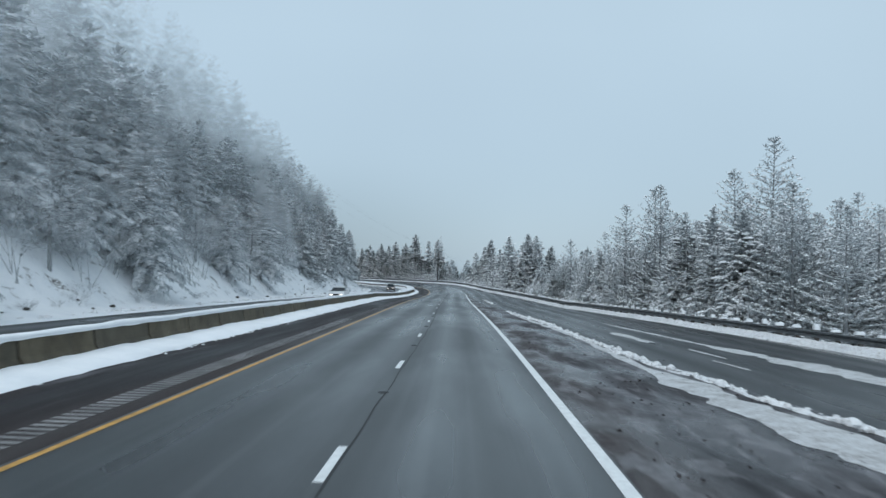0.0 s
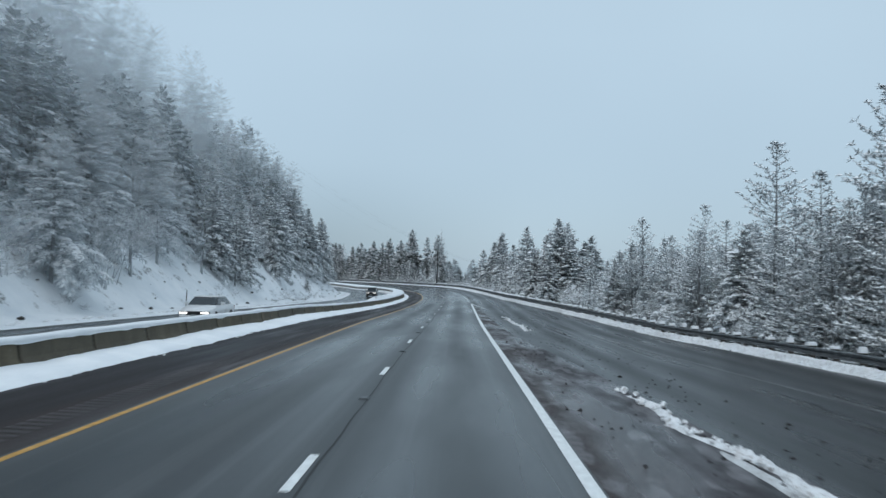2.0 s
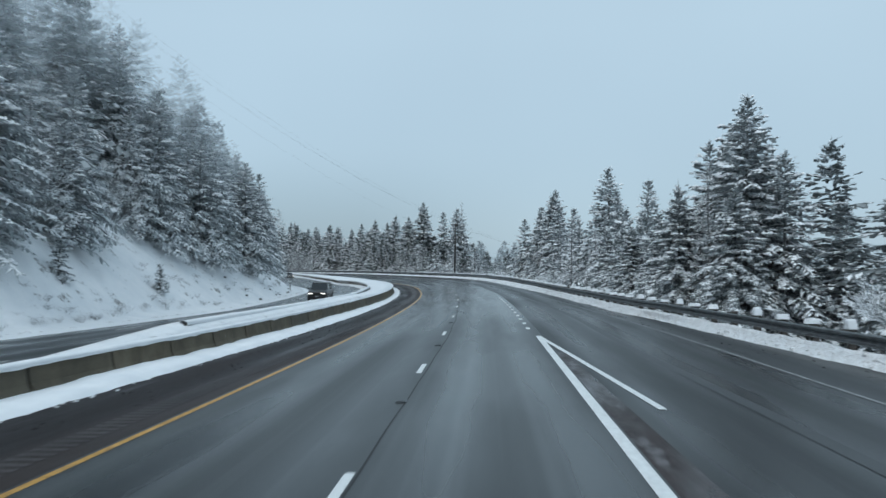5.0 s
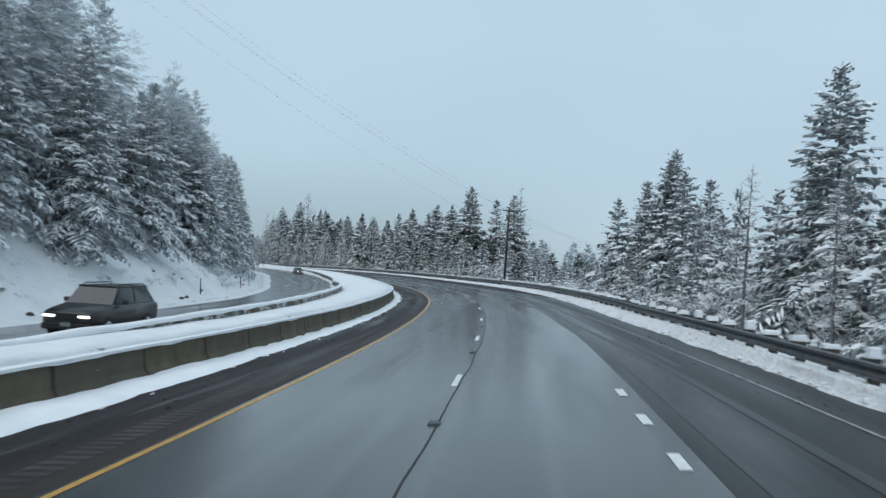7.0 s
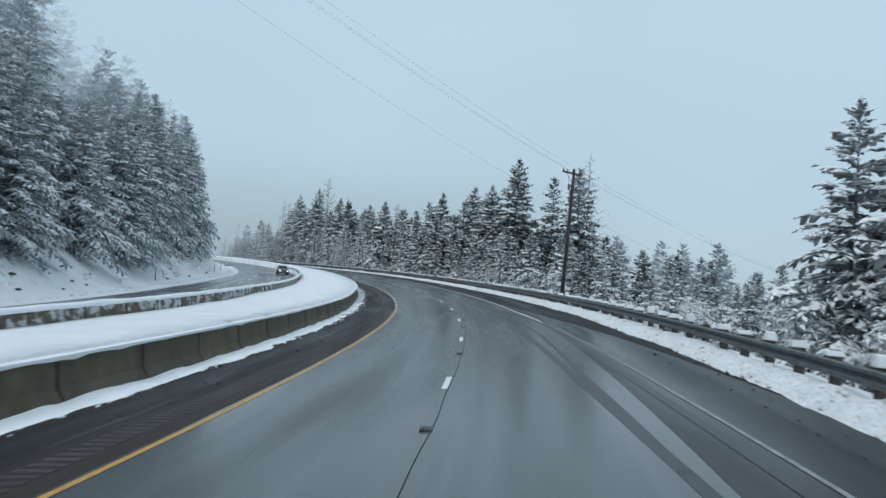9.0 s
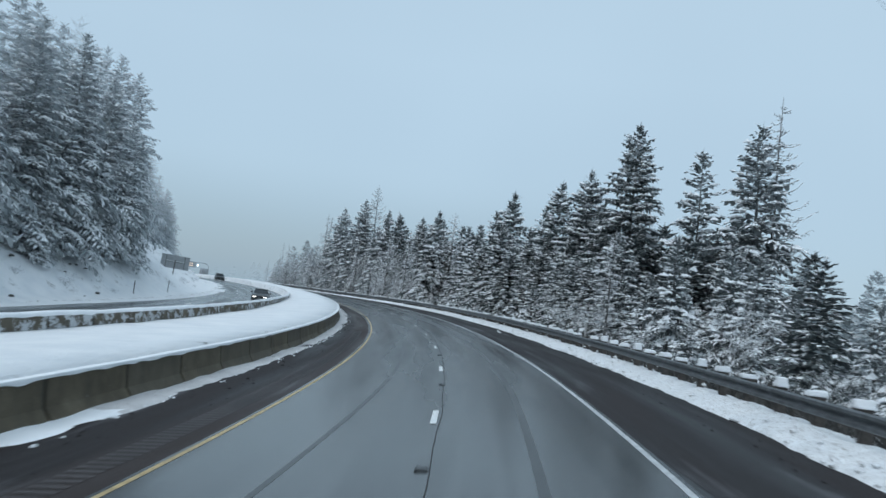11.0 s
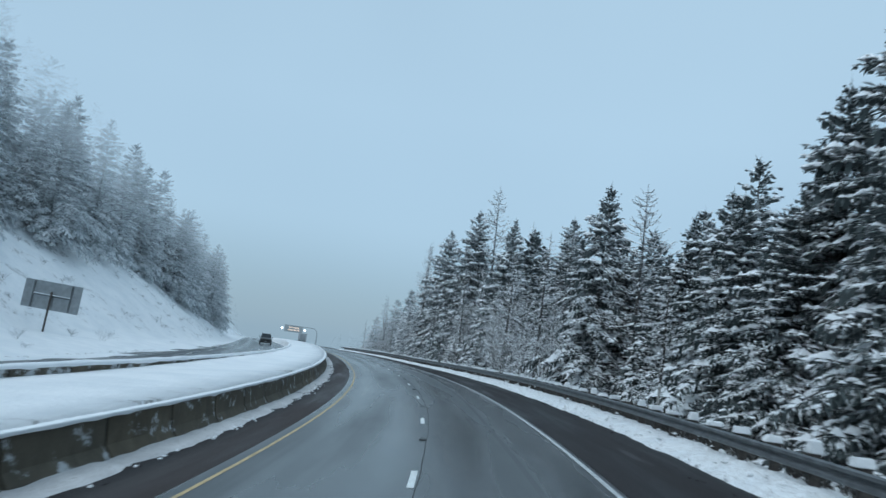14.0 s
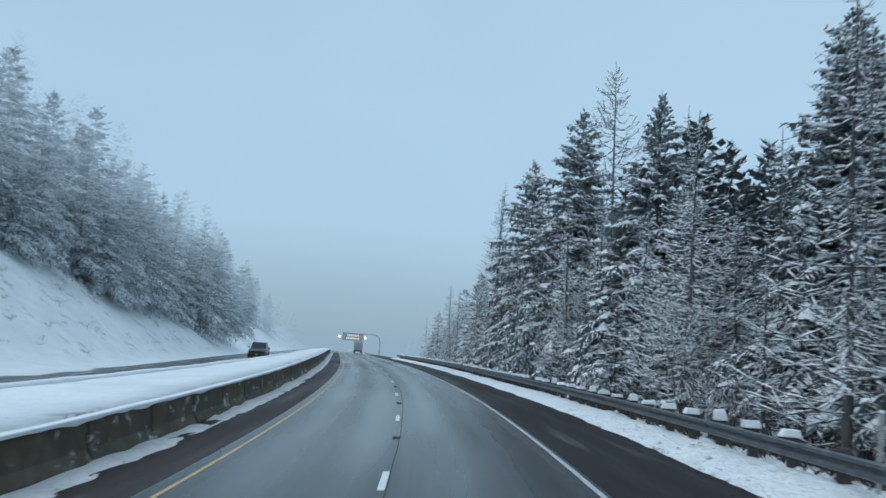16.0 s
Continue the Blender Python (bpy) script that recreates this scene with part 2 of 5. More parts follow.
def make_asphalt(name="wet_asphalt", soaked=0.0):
    a = Mat(name)
    grain = a.noise(60, 3)
    big = a.uvnoise(0.035, 0.5, 4)
    streak = a.uvnoise(0.012, 2.6, 3)
    col = a.ramp(big, (0.3, (0.03, 0.034, 0.036)), (0.7, (0.05, 0.055, 0.057)))
    col = a.mix(0.55, col, a.ramp(grain, (0.35, 0.6), (0.7, 1.25)), "MULTIPLY")
    # polished wheel paths, darker than the strip between them
    path = a.math("SINE", a.math("MULTIPLY", a.math("ADD", a.across(), 0.62), 2 * math.pi / 1.83))
    wheel = a.math("MULTIPLY_ADD", path, 0.5)
    wheel.node.inputs[2].default_value = 0.5
    col = a.mix(a.math("MULTIPLY", wheel, 0.72), col, (0.016, 0.018, 0.02))
    col = a.mix(a.ramp(streak, (0.5, 0.0), (0.66, 0.6)), col, (0.07, 0.076, 0.079))
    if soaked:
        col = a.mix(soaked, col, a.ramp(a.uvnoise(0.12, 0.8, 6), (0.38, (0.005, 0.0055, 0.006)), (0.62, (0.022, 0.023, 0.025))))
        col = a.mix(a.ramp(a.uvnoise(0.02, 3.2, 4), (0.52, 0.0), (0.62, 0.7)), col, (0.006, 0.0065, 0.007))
    wet = a.ramp(a.uvnoise(0.045, 0.3, 4), (0.4, 0.2), (0.58, 0.45))
    rough = a.mix(0.5, wet, a.ramp(wheel, (0.0, 0.5), (1.0, 0.2)))
    spec = 0.22
    if not soaked:
        # standing water round the bend
        film = a.ramp(a.math("DIVIDE", a.lengthways(), 500.0), (0.3, 0.0), (0.38, 1.0), (0.6, 0.8), (0.8, 0.5))
        film = a.math("MULTIPLY", film, a.ramp(a.uvnoise(0.03, 0.35, 4), (0.36, 0.25), (0.55, 1.0)))
        rough = a.mix(film, rough, 0.16)
        spec = a.math("MULTIPLY_ADD", film, 0.24)
        spec.node.inputs[2].default_value = 0.3
    return a.set(color=col, rough=rough, spec=spec).relief(grain, 0.12, 0.008).haze_fade(False).m


def make_cinders():
    """The wet shoulder: black-brown grit with drifts of slush along the road."""
    a = Mat("cinder_shoulder", 0.7)
    big = a.uvnoise(0.06, 0.9, 4)
    grit = a.noise(45, 4)
    col = a.ramp(big, (0.3, (0.009, 0.007, 0.008)), (0.55, (0.017, 0.013, 0.014)), (0.75, (0.034, 0.027, 0.028)))
    col = a.mix(0.7, col, a.ramp(grit, (0.35, 0.5), (0.7, 1.5)), "MULTIPLY")
    # brown grit swept up beside the lane, and streaks of slush
    brown = a.math("MULTIPLY", a.ramp(a.math("ADD", a.across(), 7.0), (0.55, 0.0), (1.0, 0.5)), a.math("LESS_THAN", a.across(), 0.0))
    col = a.mix(brown, col, a.ramp(grit, (0.3, (0.03, 0.022, 0.02)), (0.7, (0.075, 0.055, 0.05))))
    slush = a.ramp(a.uvnoise(0.09, 1.1, 6), (0.6, 0.0), (0.72, 0.45))
    col = a.mix(slush, col, (0.2, 0.2, 0.215))
    return a.set(color=col, rough=a.ramp(big, (0.3, 0.45), (0.7, 0.8)), spec=0.22).relief(grit, 0.4, 0.015).haze_fade(False).m


def make_gore():
    """The strip between the roads: purple-brown cinders under patches of wet slush."""
    a = Mat("cinder_gore", 0.6)
    big, grit = a.uvnoise(0.22, 0.9, 6), a.noise(40, 4)
    col = a.ramp(big, (0.32, (0.016, 0.014, 0.017)), (0.5, (0.036, 0.031, 0.035)), (0.66, (0.075, 0.069, 0.076)))
    edge = a.ramp(a.math("MULTIPLY", a.math("SUBTRACT", a.across(), 2.5), 0.5), (0.35, 1.0), (0.75, 0.0))
    col = a.mix(a.math("MULTIPLY", edge, 0.8), col, a.ramp(grit, (0.3, (0.022, 0.016, 0.016)), (0.7, (0.065, 0.048, 0.046))))
    col = a.mix(0.6, col, a.ramp(grit, (0.35, 0.5), (0.7, 1.5)), "MULTIPLY")
    slush = a.ramp(a.uvnoise(0.5, 1.8, 9), (0.53, 0.0), (0.6, 0.6))
    col = a.mix(slush, col, (0.17, 0.165, 0.175))
    col = a.mix(0.8, col, a.ramp(a.noise(3.5, 8, 0.75), (0.4, 0.55), (0.6, 1.35)), "MULTIPLY")
    wet = a.ramp(a.uvnoise(0.18, 0.7, 4), (0.42, 0.25), (0.6, 0.75))
    return a.set(color=col, rough=wet, spec=0.4).relief(grit, 0.5, 0.02).m


def make_snow(name, dirt=0.0, low=(0.77, 0.80, 0.83), high=(0.88, 0.895, 0.91)):
    a = Mat(name, 0.75)
    n1, n2 = a.noise(0.7, 5), a.noise(9, 4)
    col = a.ramp(n1, (0.3, low), (0.65, high))
    if dirt:
        d = a.math("MAXIMUM", a.math("MULTIPLY", a.ramp(a.noise(3.5, 6, 0.7), (0.52 - dirt * 0.2, 0.0), (0.8, 1.0)), 0.6), a.ramp(a.noise(13, 5, 0.75), (0.53, 0.0), (0.6, 1.0)))
        col = a.mix(a.math("MULTIPLY", d, dirt), col, (0.22, 0.19, 0.17))
    a.b.inputs["Subsurface Weight"].default_value = 0.0
    a.set(color=col, spec=0.25).relief(a.mix(0.5, n1, n2), 0.5, 0.12)
    return a.haze_fade(name == "snow_on_branches").m


def make_ground():
    a = Mat("snowy_ground", 0.8)
    n1, n2 = a.noise(0.5, 5), a.noise(5, 5)
    col = a.ramp(n1, (0.3, (0.77, 0.80, 0.83)), (0.65, (0.88, 0.895, 0.91)))
    sep = a.t.nodes.new("ShaderNodeSeparateXYZ")
    a.t.links.new(a.geo.outputs["Normal"], sep.inputs[0])
    steep = a.ramp(sep.outputs[2], (0.72, 1.0), (0.93, 0.0))
    scrub = a.ramp(a.noise(0.42, 8, 0.72, (1, 1, 1.6)), (0.56, 0.0), (0.63, 1.0))
    fine = a.ramp(n2, (0.42, 0.0), (0.55, 1.0))
    dark = a.ramp(a.noise(12, 4), (0.3, (0.05, 0.045, 0.04)), (0.7, (0.15, 0.135, 0.12)))
    col = a.mix(a.math("MULTIPLY", a.math("MULTIPLY", steep, scrub), fine), col, dark)
    return a.set(color=col, spec=0.25).relief(a.mix(0.5, n1, n2), 0.8, 0.25).haze_fade(False).m


def make_concrete(name="barrier_concrete", frost_haze=0.0):
    a = Mat(name, 0.85)
    n, f, w = a.noise(1.2, 5), a.noise(25, 4), a.noise(2.2, 5, 0.6, (1, 1, 0.25))
    col = a.ramp(n, (0.3, (0.066, 0.053, 0.033)), (0.55, (0.118, 0.096, 0.062)), (0.75, (0.17, 0.145, 0.1)))
    col = a.mix(a.math("MULTIPLY", a.rand(), 0.7), col, (0.085, 0.077, 0.06))
    col = a.mix(a.ramp(w, (0.52, 0.0), (0.75, 0.7)), col, (0.06, 0.055, 0.04))
    col = a.mix(0.4, col, a.ramp(f, (0.3, 0.6), (0.7, 1.35)), "MULTIPLY")
    col = a.mix(a.ramp(a.noise(5.5 if not frost_haze else 1.3, 7, 0.72, (1, 1, 1.6)), (0.66 - frost_haze, 0.0), (0.72 - frost_haze, 0.75)), col, (0.62, 0.65, 0.68))
    return a.set(color=col).relief(f, 0.35, 0.01).haze_fade(False).m


def make_needles():
    a = Mat("conifer_needles", 0.65)
    col = a.ramp(a.island(), (0.0, (0.03, 0.042, 0.042)), (0.6, (0.05, 0.066, 0.065)), (1.0, (0.085, 0.104, 0.102)))
    # pale blue-grey mixed into the needles for haze as well as frosting
    haze_rime = a.math("MINIMUM", a.math("MULTIPLY", a.haze_rime(), a.ramp(a.island(), (0.0, 0.7), (1.0, 1.3))), 0.92)
    return a.set(color=a.mix(haze_rime, col, (0.62, 0.665, 0.69)), spec=0.2).haze_fade().m


def make_bark():
    a = Mat("conifer_bark", 0.9)
    n = a.noise(6, 5, 0.7, (1, 1, 0.3))
    # bark pales with the same painted-in haze
    return a.set(color=a.mix(a.math("MULTIPLY", a.haze_rime(), 0.8), a.ramp(n, (0.3, (0.03, 0.027, 0.025)), (0.7, (0.085, 0.075, 0.068))), (0.45, 0.48, 0.5))).relief(n, 0.5, 0.02).haze_fade().m


def emitter(name, color, strength):
    a = Mat(name, 0.4)
    a.b.inputs["Emission Color"].default_value = (*color, 1)
    a.b.inputs["Emission Strength"].default_value = strength
    return a.set(color=tuple(min(1, c) for c in color)).m


ASPHALT = make_asphalt()
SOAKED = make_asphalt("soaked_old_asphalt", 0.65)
CINDER = make_cinders()
GORE = make_gore()
SNOW = make_snow("fresh_snow")
SLUSH = make_snow("ploughed_snow", 0.7)
GREYSLUSH = make_snow("grey_trodden_slush", 0.45, (0.5, 0.5, 0.51), (0.66, 0.655, 0.66))
def make_melt():
    a = Mat("half_melted_slush", 0.45)
    n = a.mix(0.5, a.noise(2.2, 6, 0.7), a.noise(14, 5, 0.7))
    col = a.ramp(n, (0.37, (0.08, 0.072, 0.07)), (0.44, (0.36, 0.35, 0.345)), (0.56, (0.6, 0.61, 0.62)))
    return a.set(color=col).relief(n, 0.6, 0.03).m


MELT = make_melt()
CONCRETE = make_concrete()
SPLASHED = make_concrete("splashed_concrete", 0.085)
FROSTED = make_concrete("frosted_concrete", 0.16)
JOINT_SHADE = plain("joint_shade_black", (0.012, 0.011, 0.01), 0.9)
NEEDLE = make_needles()
BARK = make_bark()
LOAD = make_snow("snow_on_branches")
WHITE = plain("white_road_paint", (0.72, 0.74, 0.74), 0.5, 0, 0.18, 9)
YELLOW = plain("yellow_road_paint", (0.5, 0.27, 0.05), 0.5, 0, 0.35, 7)
PALE_YELLOW = plain("faded_yellow_paint", (0.46, 0.34, 0.16), 0.5, 0, 0.35, 7)
WORN = plain("worn_white_paint", (0.23, 0.235, 0.24), 0.5, 0, 0.45, 5)
SCUFFED = plain("scuffed_white_paint", (0.46, 0.48, 0.49), 0.5, 0, 0.35, 6)
TAR = plain("tar_seam", (0.006, 0.006, 0.0065), 0.6)
STEEL = plain("weathered_galvanised_steel", (0.14, 0.15, 0.157), 0.55, 0.6, 0.35, 4)
WOOD = plain("weathered_post_wood", (0.07, 0.062, 0.055), 0.85, 0, 0.4, 12)
POLEWOOD = plain("creosoted_pole_wood", (0.035, 0.03, 0.027), 0.8, 0, 0.5, 5)
CERAMIC = plain("glazed_insulator", (0.2, 0.21, 0.22), 0.2)
RUBBER = plain("tyre_rubber", (0.02, 0.02, 0.02), 0.85)
ALLOY = plain("alloy_wheel", (0.35, 0.36, 0.37), 0.35, 0.8)
GLASS = plain("tinted_car_glass", (0.02, 0.025, 0.03), 0.06, 0, 0.1)
DARKTRIM = plain("black_trim", (0.015, 0.015, 0.016), 0.5)
LAMP_ON = emitter("lit_headlamp", (1.0, 0.96, 0.9), 2.0)
TAIL = plain("red_tail_lamp", (0.35, 0.02, 0.02), 0.25)
AMBER = emitter("amber_sign_letters", (0.62, 0.46, 0.36), 0.75)
ALU = plain("sign_aluminium", (0.3, 0.32, 0.33), 0.45, 0.5, 0.15, 3)


# ---- building ----
def mesh_of(name, verts, faces, mats, idx=None, smooth=False):
    me = bpy.data.meshes.new(name)
    me.from_pydata([tuple(v) for v in verts], [], faces)
    for m in mats:
        me.materials.append(m)
    if idx:
        me.polygons.foreach_set("material_index", idx)
    if smooth:
        me.polygons.foreach_set("use_smooth", [True] * len(me.polygons))
    me.update()
    return me


def part(name, me, parent, label="", m=None):
    ob = new(name, me)
    ob.parent = parent
    if m is not None:
        ob.matrix_local = m
    return tagged(ob, label)


def thing(name, m, label, category, group="", kind=""):
    ob = new(name)
    ob.matrix_world = m
    return tagged(ob, label, category, group, kind)


def sheet(name, material, s0, s1, ds, cols, height, label="", category="", kind="structure", parent=None, smooth=True):
    """A sheet along the road. cols(s): offsets across it; height(s, l): the place. Its uv runs in metres along and across."""
    ss = np.arange(s0, s1 + 1e-6, ds)
    verts, uv = [], []
    for s in ss:
        ls = cols(s)
        for l in ls:
            verts.append(height(s, l))
            uv.append((s, l))
    n = len(ls)
    faces = [(i * n + j, i * n + j + 1, (i + 1) * n + j + 1, (i + 1) * n + j) for i in range(len(ss) - 1) for j in range(n - 1)]
    me = mesh_of(name, verts, faces, [material], smooth=smooth)
    lay = me.uv_layers.new(name="UVMap")
    for loop in me.loops:
        lay.data[loop.index].uv = uv[loop.vertex_index]
    ob = new(name, me)
    ob.parent = parent
    return tagged(ob, label, category, "", kind)


def prism(sections, closed=True):
    """Verts and faces of a tube through the sections, each a list of points, capped at the ends."""
    n = len(sections[0])
    verts = [p for sec in sections for p in sec]
    faces = []
    for i in range(len(sections) - 1):
        for j in range(n if closed else n - 1):
            k = (j + 1) % n
            faces.append((i * n + j, i * n + k, (i + 1) * n + k, (i + 1) * n + j))
    if closed:
        faces += [tuple(range(n - 1, -1, -1)), tuple((len(sections) - 1) * n + j for j in range(n))]
    return verts, faces


def box_mesh(name, x0, y0, z0, x1, y1, z1, material, bevel=0.0):
    bm = bmesh.new()
    bmesh.ops.create_cube(bm, size=1)
    for v in bm.verts:
        v.co = Vector(((x0 + x1) / 2 + v.co.x * (x1 - x0), (y0 + y1) / 2 + v.co.y * (y1 - y0), (z0 + z1) / 2 + v.co.z * (z1 - z0)))
    if bevel:
        bmesh.ops.bevel(bm, geom=list(bm.edges), offset=bevel, segments=2, affect="EDGES", profile=0.6)
    me = bpy.data.meshes.new(name)
    bm.to_mesh(me)
    bm.free()
    me.materials.append(material)
    return me


def tube_mesh(name, pts, radii, sides, material):
    secs = []
    for i, p in enumerate(pts):
        p = Vector(p)
        d = (Vector(pts[min(i + 1, len(pts) - 1)]) - Vector(pts[max(i - 1, 0)])).normalized()
        a = d.orthogonal().normalized()
        b = d.cross(a)
        secs.append([p + (a * math.cos(q) + b * math.sin(q)) * radii[i] for q in (2 * math.pi * k / sides for k in range(sides))])
    v, f = prism(secs)
    return mesh_of(name, v, f, [material], smooth=sides > 5)


# ---- ground, roads ----
def ground_cols(s):
    w, f, ft, r = float(WALL(s)), float(FAR(s)), float(FOOT(s)), float(RAIL(s))
    left = [-270, -200, -150, -120, -100, -85, -72, -62]
    hill = [ft - d for d in (38, 33, 28, 24, 20, 17, 14, 12, 10, 8.5, 7, 5.5, 4.2, 3, 2, 1.2, 0.5, 0)]
    mid = [ft + (f - 0.3 - ft) * q for q in (0.33, 0.66, 1.0)] + [f - 0.1 + (w - 0.25 - f) * q for q in (0.0, 0.33, 0.66, 1.0)] + [w - 0.2, w, 0.0]
    right = [r + d for d in (0.2, 0.8, 1.6, 2.6, 4, 5.5, 7.5, 10, 13, 17, 22, 30, 42, 60, 90, 150, 260, 420)]
    return left + hill + mid + [r] + right


ground = sheet("ground", make_ground(), -76, 890, 3.0, ground_cols, lambda s, l: level(s, l, ground_up(s, l)), "snow-covered ground, hillside and embankment round the motorway", "ground")

road = sheet("road", ASPHALT, -40, 860, 3.0, lambda s: (-5.15, -3.2, -1.29, 0.5, 2.52), lambda s, l: at(s, l), "wet grey asphalt carriageway with two lanes", "road")
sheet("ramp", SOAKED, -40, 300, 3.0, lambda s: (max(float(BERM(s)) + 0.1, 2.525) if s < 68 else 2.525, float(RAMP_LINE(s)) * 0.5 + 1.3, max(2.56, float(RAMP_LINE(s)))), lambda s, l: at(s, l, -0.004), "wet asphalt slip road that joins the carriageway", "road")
sheet("shoulder", CINDER, -40, 860, 3.0, lambda s: (float(SNOW_TOE(s)) - 1.0, -6.6, -5.15), lambda s, l: at(s, l, -0.006), "dark cinder-strewn shoulder beside the barrier", "shoulder")
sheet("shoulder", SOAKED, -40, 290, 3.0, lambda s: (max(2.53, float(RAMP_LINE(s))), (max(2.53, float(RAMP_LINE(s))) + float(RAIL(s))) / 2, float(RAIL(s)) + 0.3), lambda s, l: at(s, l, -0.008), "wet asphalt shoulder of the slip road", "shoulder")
def cinder_edge(s):
    """Where the cinders begin: they widen from the rail to the edge line as the slip road runs out."""
    inner, outer = max(2.53, float(RAMP_LINE(s))), float(RAIL(s)) + 0.3
    return max(inner, outer - 0.05 - (outer - inner) * (s - 215) / 72 - 0.12 * bump2(s, 17, 0.2))


sheet("shoulder", CINDER, 215, 860, 3.0, lambda s: (cinder_edge(s), (cinder_edge(s) + float(RAIL(s)) + 0.3) / 2, float(RAIL(s)) + 0.3), lambda s, l: at(s, l, -0.003), "dark wet shoulder beside the guardrail", "shoulder")
sheet("gore", GORE, -40, 148, 2.0, lambda s: (2.52, 2.8, float(BERM(s)) + 0.3 if s < 70 else 3.7 + (float(BERM(70)) - 3.4) * max(0, 1 - (s - 70) / 25) - 0.9 * max(0, (s - 95) / 53)), lambda s, l: at(s, l, -0.002), "brown cinder-covered strip between carriageway and slip road", "shoulder")


def opp_height(s, l):
    far, foot, ft, fz = float(FAR(s)), float(FOOT(s)), float(FAR_TOP(s)), float(FOOT_Z(s))
    w = (far - l) / (far - foot)
    return level(s, l, (ft - 0.83) * (1 - w) + (fz - 0.06) * w)


opposite = sheet("opposite_road", ASPHALT, -60, 860, 3.0, lambda s: [float(FOOT(s)) + 0.9 + (float(FAR(s)) - 0.35 - float(FOOT(s)) - 0.9) * q for q in (0, 0.25, 0.5, 0.75, 1)], opp_height, "wet asphalt carriageway of the other direction", "road")


def stripe(name, material, l, width, s0, s1, ds, up, label, parent=road, shape=None):
    return sheet(name, material, s0, s1, ds, lambda s: (float(l(s)) - width / 2, float(l(s)) + width / 2) if callable(l) else (l - width / 2, l + width / 2), shape or (lambda s, q: at(s, q, up)), label, "", "structure", parent)


YELLOW_AT = table((-80, -5.02), (300, -5.02), (380, -4.8), (900, -4.8))
stripe("edge_line", YELLOW, YELLOW_AT, 0.12, -40, 281, 3.0, 0.005, "yellow edge line")
stripe("edge_line", PALE_YELLOW, YELLOW_AT, 0.095, 281, 860, 3.0, 0.005, "worn pale yellow edge line")
stripe("edge_line", WHITE, 2.38, 0.2, -40, 154, 2.0, 0.006, "wide white edge line")
stripe("edge_line", WHITE, lambda s: 2.38 + (154 - s) * 0.072, 0.15, 138, 154, 2.0, 0.009, "white gore line")
stripe("edge_line", WHITE, RAMP_LINE, 0.1, 264, 276, 3.0, 0.005, "white edge line where the slip road ends")
stripe("edge_line", WORN, RAMP_LINE, 0.085, 60, 264, 3.0, 0.005, "thin worn white edge line of the slip road")
stripe("edge_line", SCUFFED, 2.38, 0.11, 276, 860, 3.0, 0.006, "white edge line")
for k in range(-3, 56):
    s = 0.35 + 12.19 * k
    stripe("lane_dash", WHITE, -1.29, 0.13, s - 3.05, s, 1.0167, 0.006, "")
for k in range(0, 12):
    s = 158.4 + 3.05 * k
    stripe("lane_dash", WHITE, lambda q: 2.22, 0.17, s - 0.95, s, 0.95, 0.007, "")
for l, ds in ((-13.6, 0), (-17.2, 6)):
    for k in range(0, 52):
        s = ds + 12.19 * k
        if s > 60 and float(FOOT(s)) + 2.5 < l + (float(FAR(s)) + 10):
            ll = l + (float(FAR(s)) + 10) * 0.8
            stripe("lane_dash", WHITE, ll, 0.13, s - 3.05, s, 3.05, 0.01, "", opposite, lambda a, q: opp_height(a, q) + Vector((0, 0, 0.008)))


def seam_line(s):
    return -1.13 - 0.06 * math.sin(s * 0.11) + 0.05 * bump2(s, 0, 0.35)


stripe("tar_seam", TAR, seam_line, 0.036, -20, 232, 1.0, 0.004, "black tar-filled seam")
stripe("tar_seam", TAR, seam_line, 0.022, 232, 520, 1.0, 0.004, "thin dark seam between the lanes")
for k in range(-2, 45):
    s = 0.35 + 12.19 * k + 4.6
    p = at(s, -1.24)
    m = Matrix.Translation(p) @ pose(0, 0, 0, 0, 0, math.degrees(heading(s)))
    if k == -2:
        sec = [[(-0.12, -0.13, 0.0), (-0.08, -0.13, 0.035), (0.08, -0.13, 0.035), (0.12, -0.13, 0.0)], [(-0.1, 0.0, 0.0), (-0.05, 0.0, 0.055), (0.05, 0.0, 0.055), (0.1, 0.0, 0.0)], [(-0.12, 0.13, 0.0), (-0.08, 0.13, 0.035), (0.08, 0.13, 0.035), (0.12, 0.13, 0.0)]]
        v, f = prism(sec)
        reflector_mesh = mesh_of("road_stud", v, f, [STEEL])
    ob = part("road_stud", reflector_mesh, road)
    ob.matrix_world = m
# dark wet tracks that tyres have left where the slip road joins
WET = plain("wet_tyre_track", (0.018, 0.019, 0.021), 0.42, 0, 0.4, 1.5)
for s0, l0, s1, l1, wide in ((178, 4.6, 262, 0.9, 0.22), (182, 3.1, 268, 1.5, 0.16), (196, 4.2, 285, 1.9, 0.2), (120, 5.4, 178, 4.6, 0.3)):
    stripe("tyre_track", WET, lambda q, a=s0, c=l0, d=s1, e=l1: c + (e - c) * (q - a) / (d - a) + 0.08 * math.sin(q * 0.2), wide, s0, s1, 2.0, 0.003, "dark wet tyre track")
DAMP = plain("damp_tyre_track", (0.034, 0.037, 0.039), 0.36, 0, 0.3, 0.8)
for s0, l0, s1, l1, wide in ((272, 0.45, 345, 0.9, 0.16), (262, -3.3, 318, -2.9, 0.1), (320, 1.3, 400, 0.8, 0.13)):
    stripe("tyre_track", DAMP, lambda q, a=s0, c=l0, d=s1, e=l1: c + (e - c) * (q - a) / (d - a) + 0.12 * math.sin(q * 0.13), wide, s0, s1, 2.0, 0.003, "faint damp tyre track")
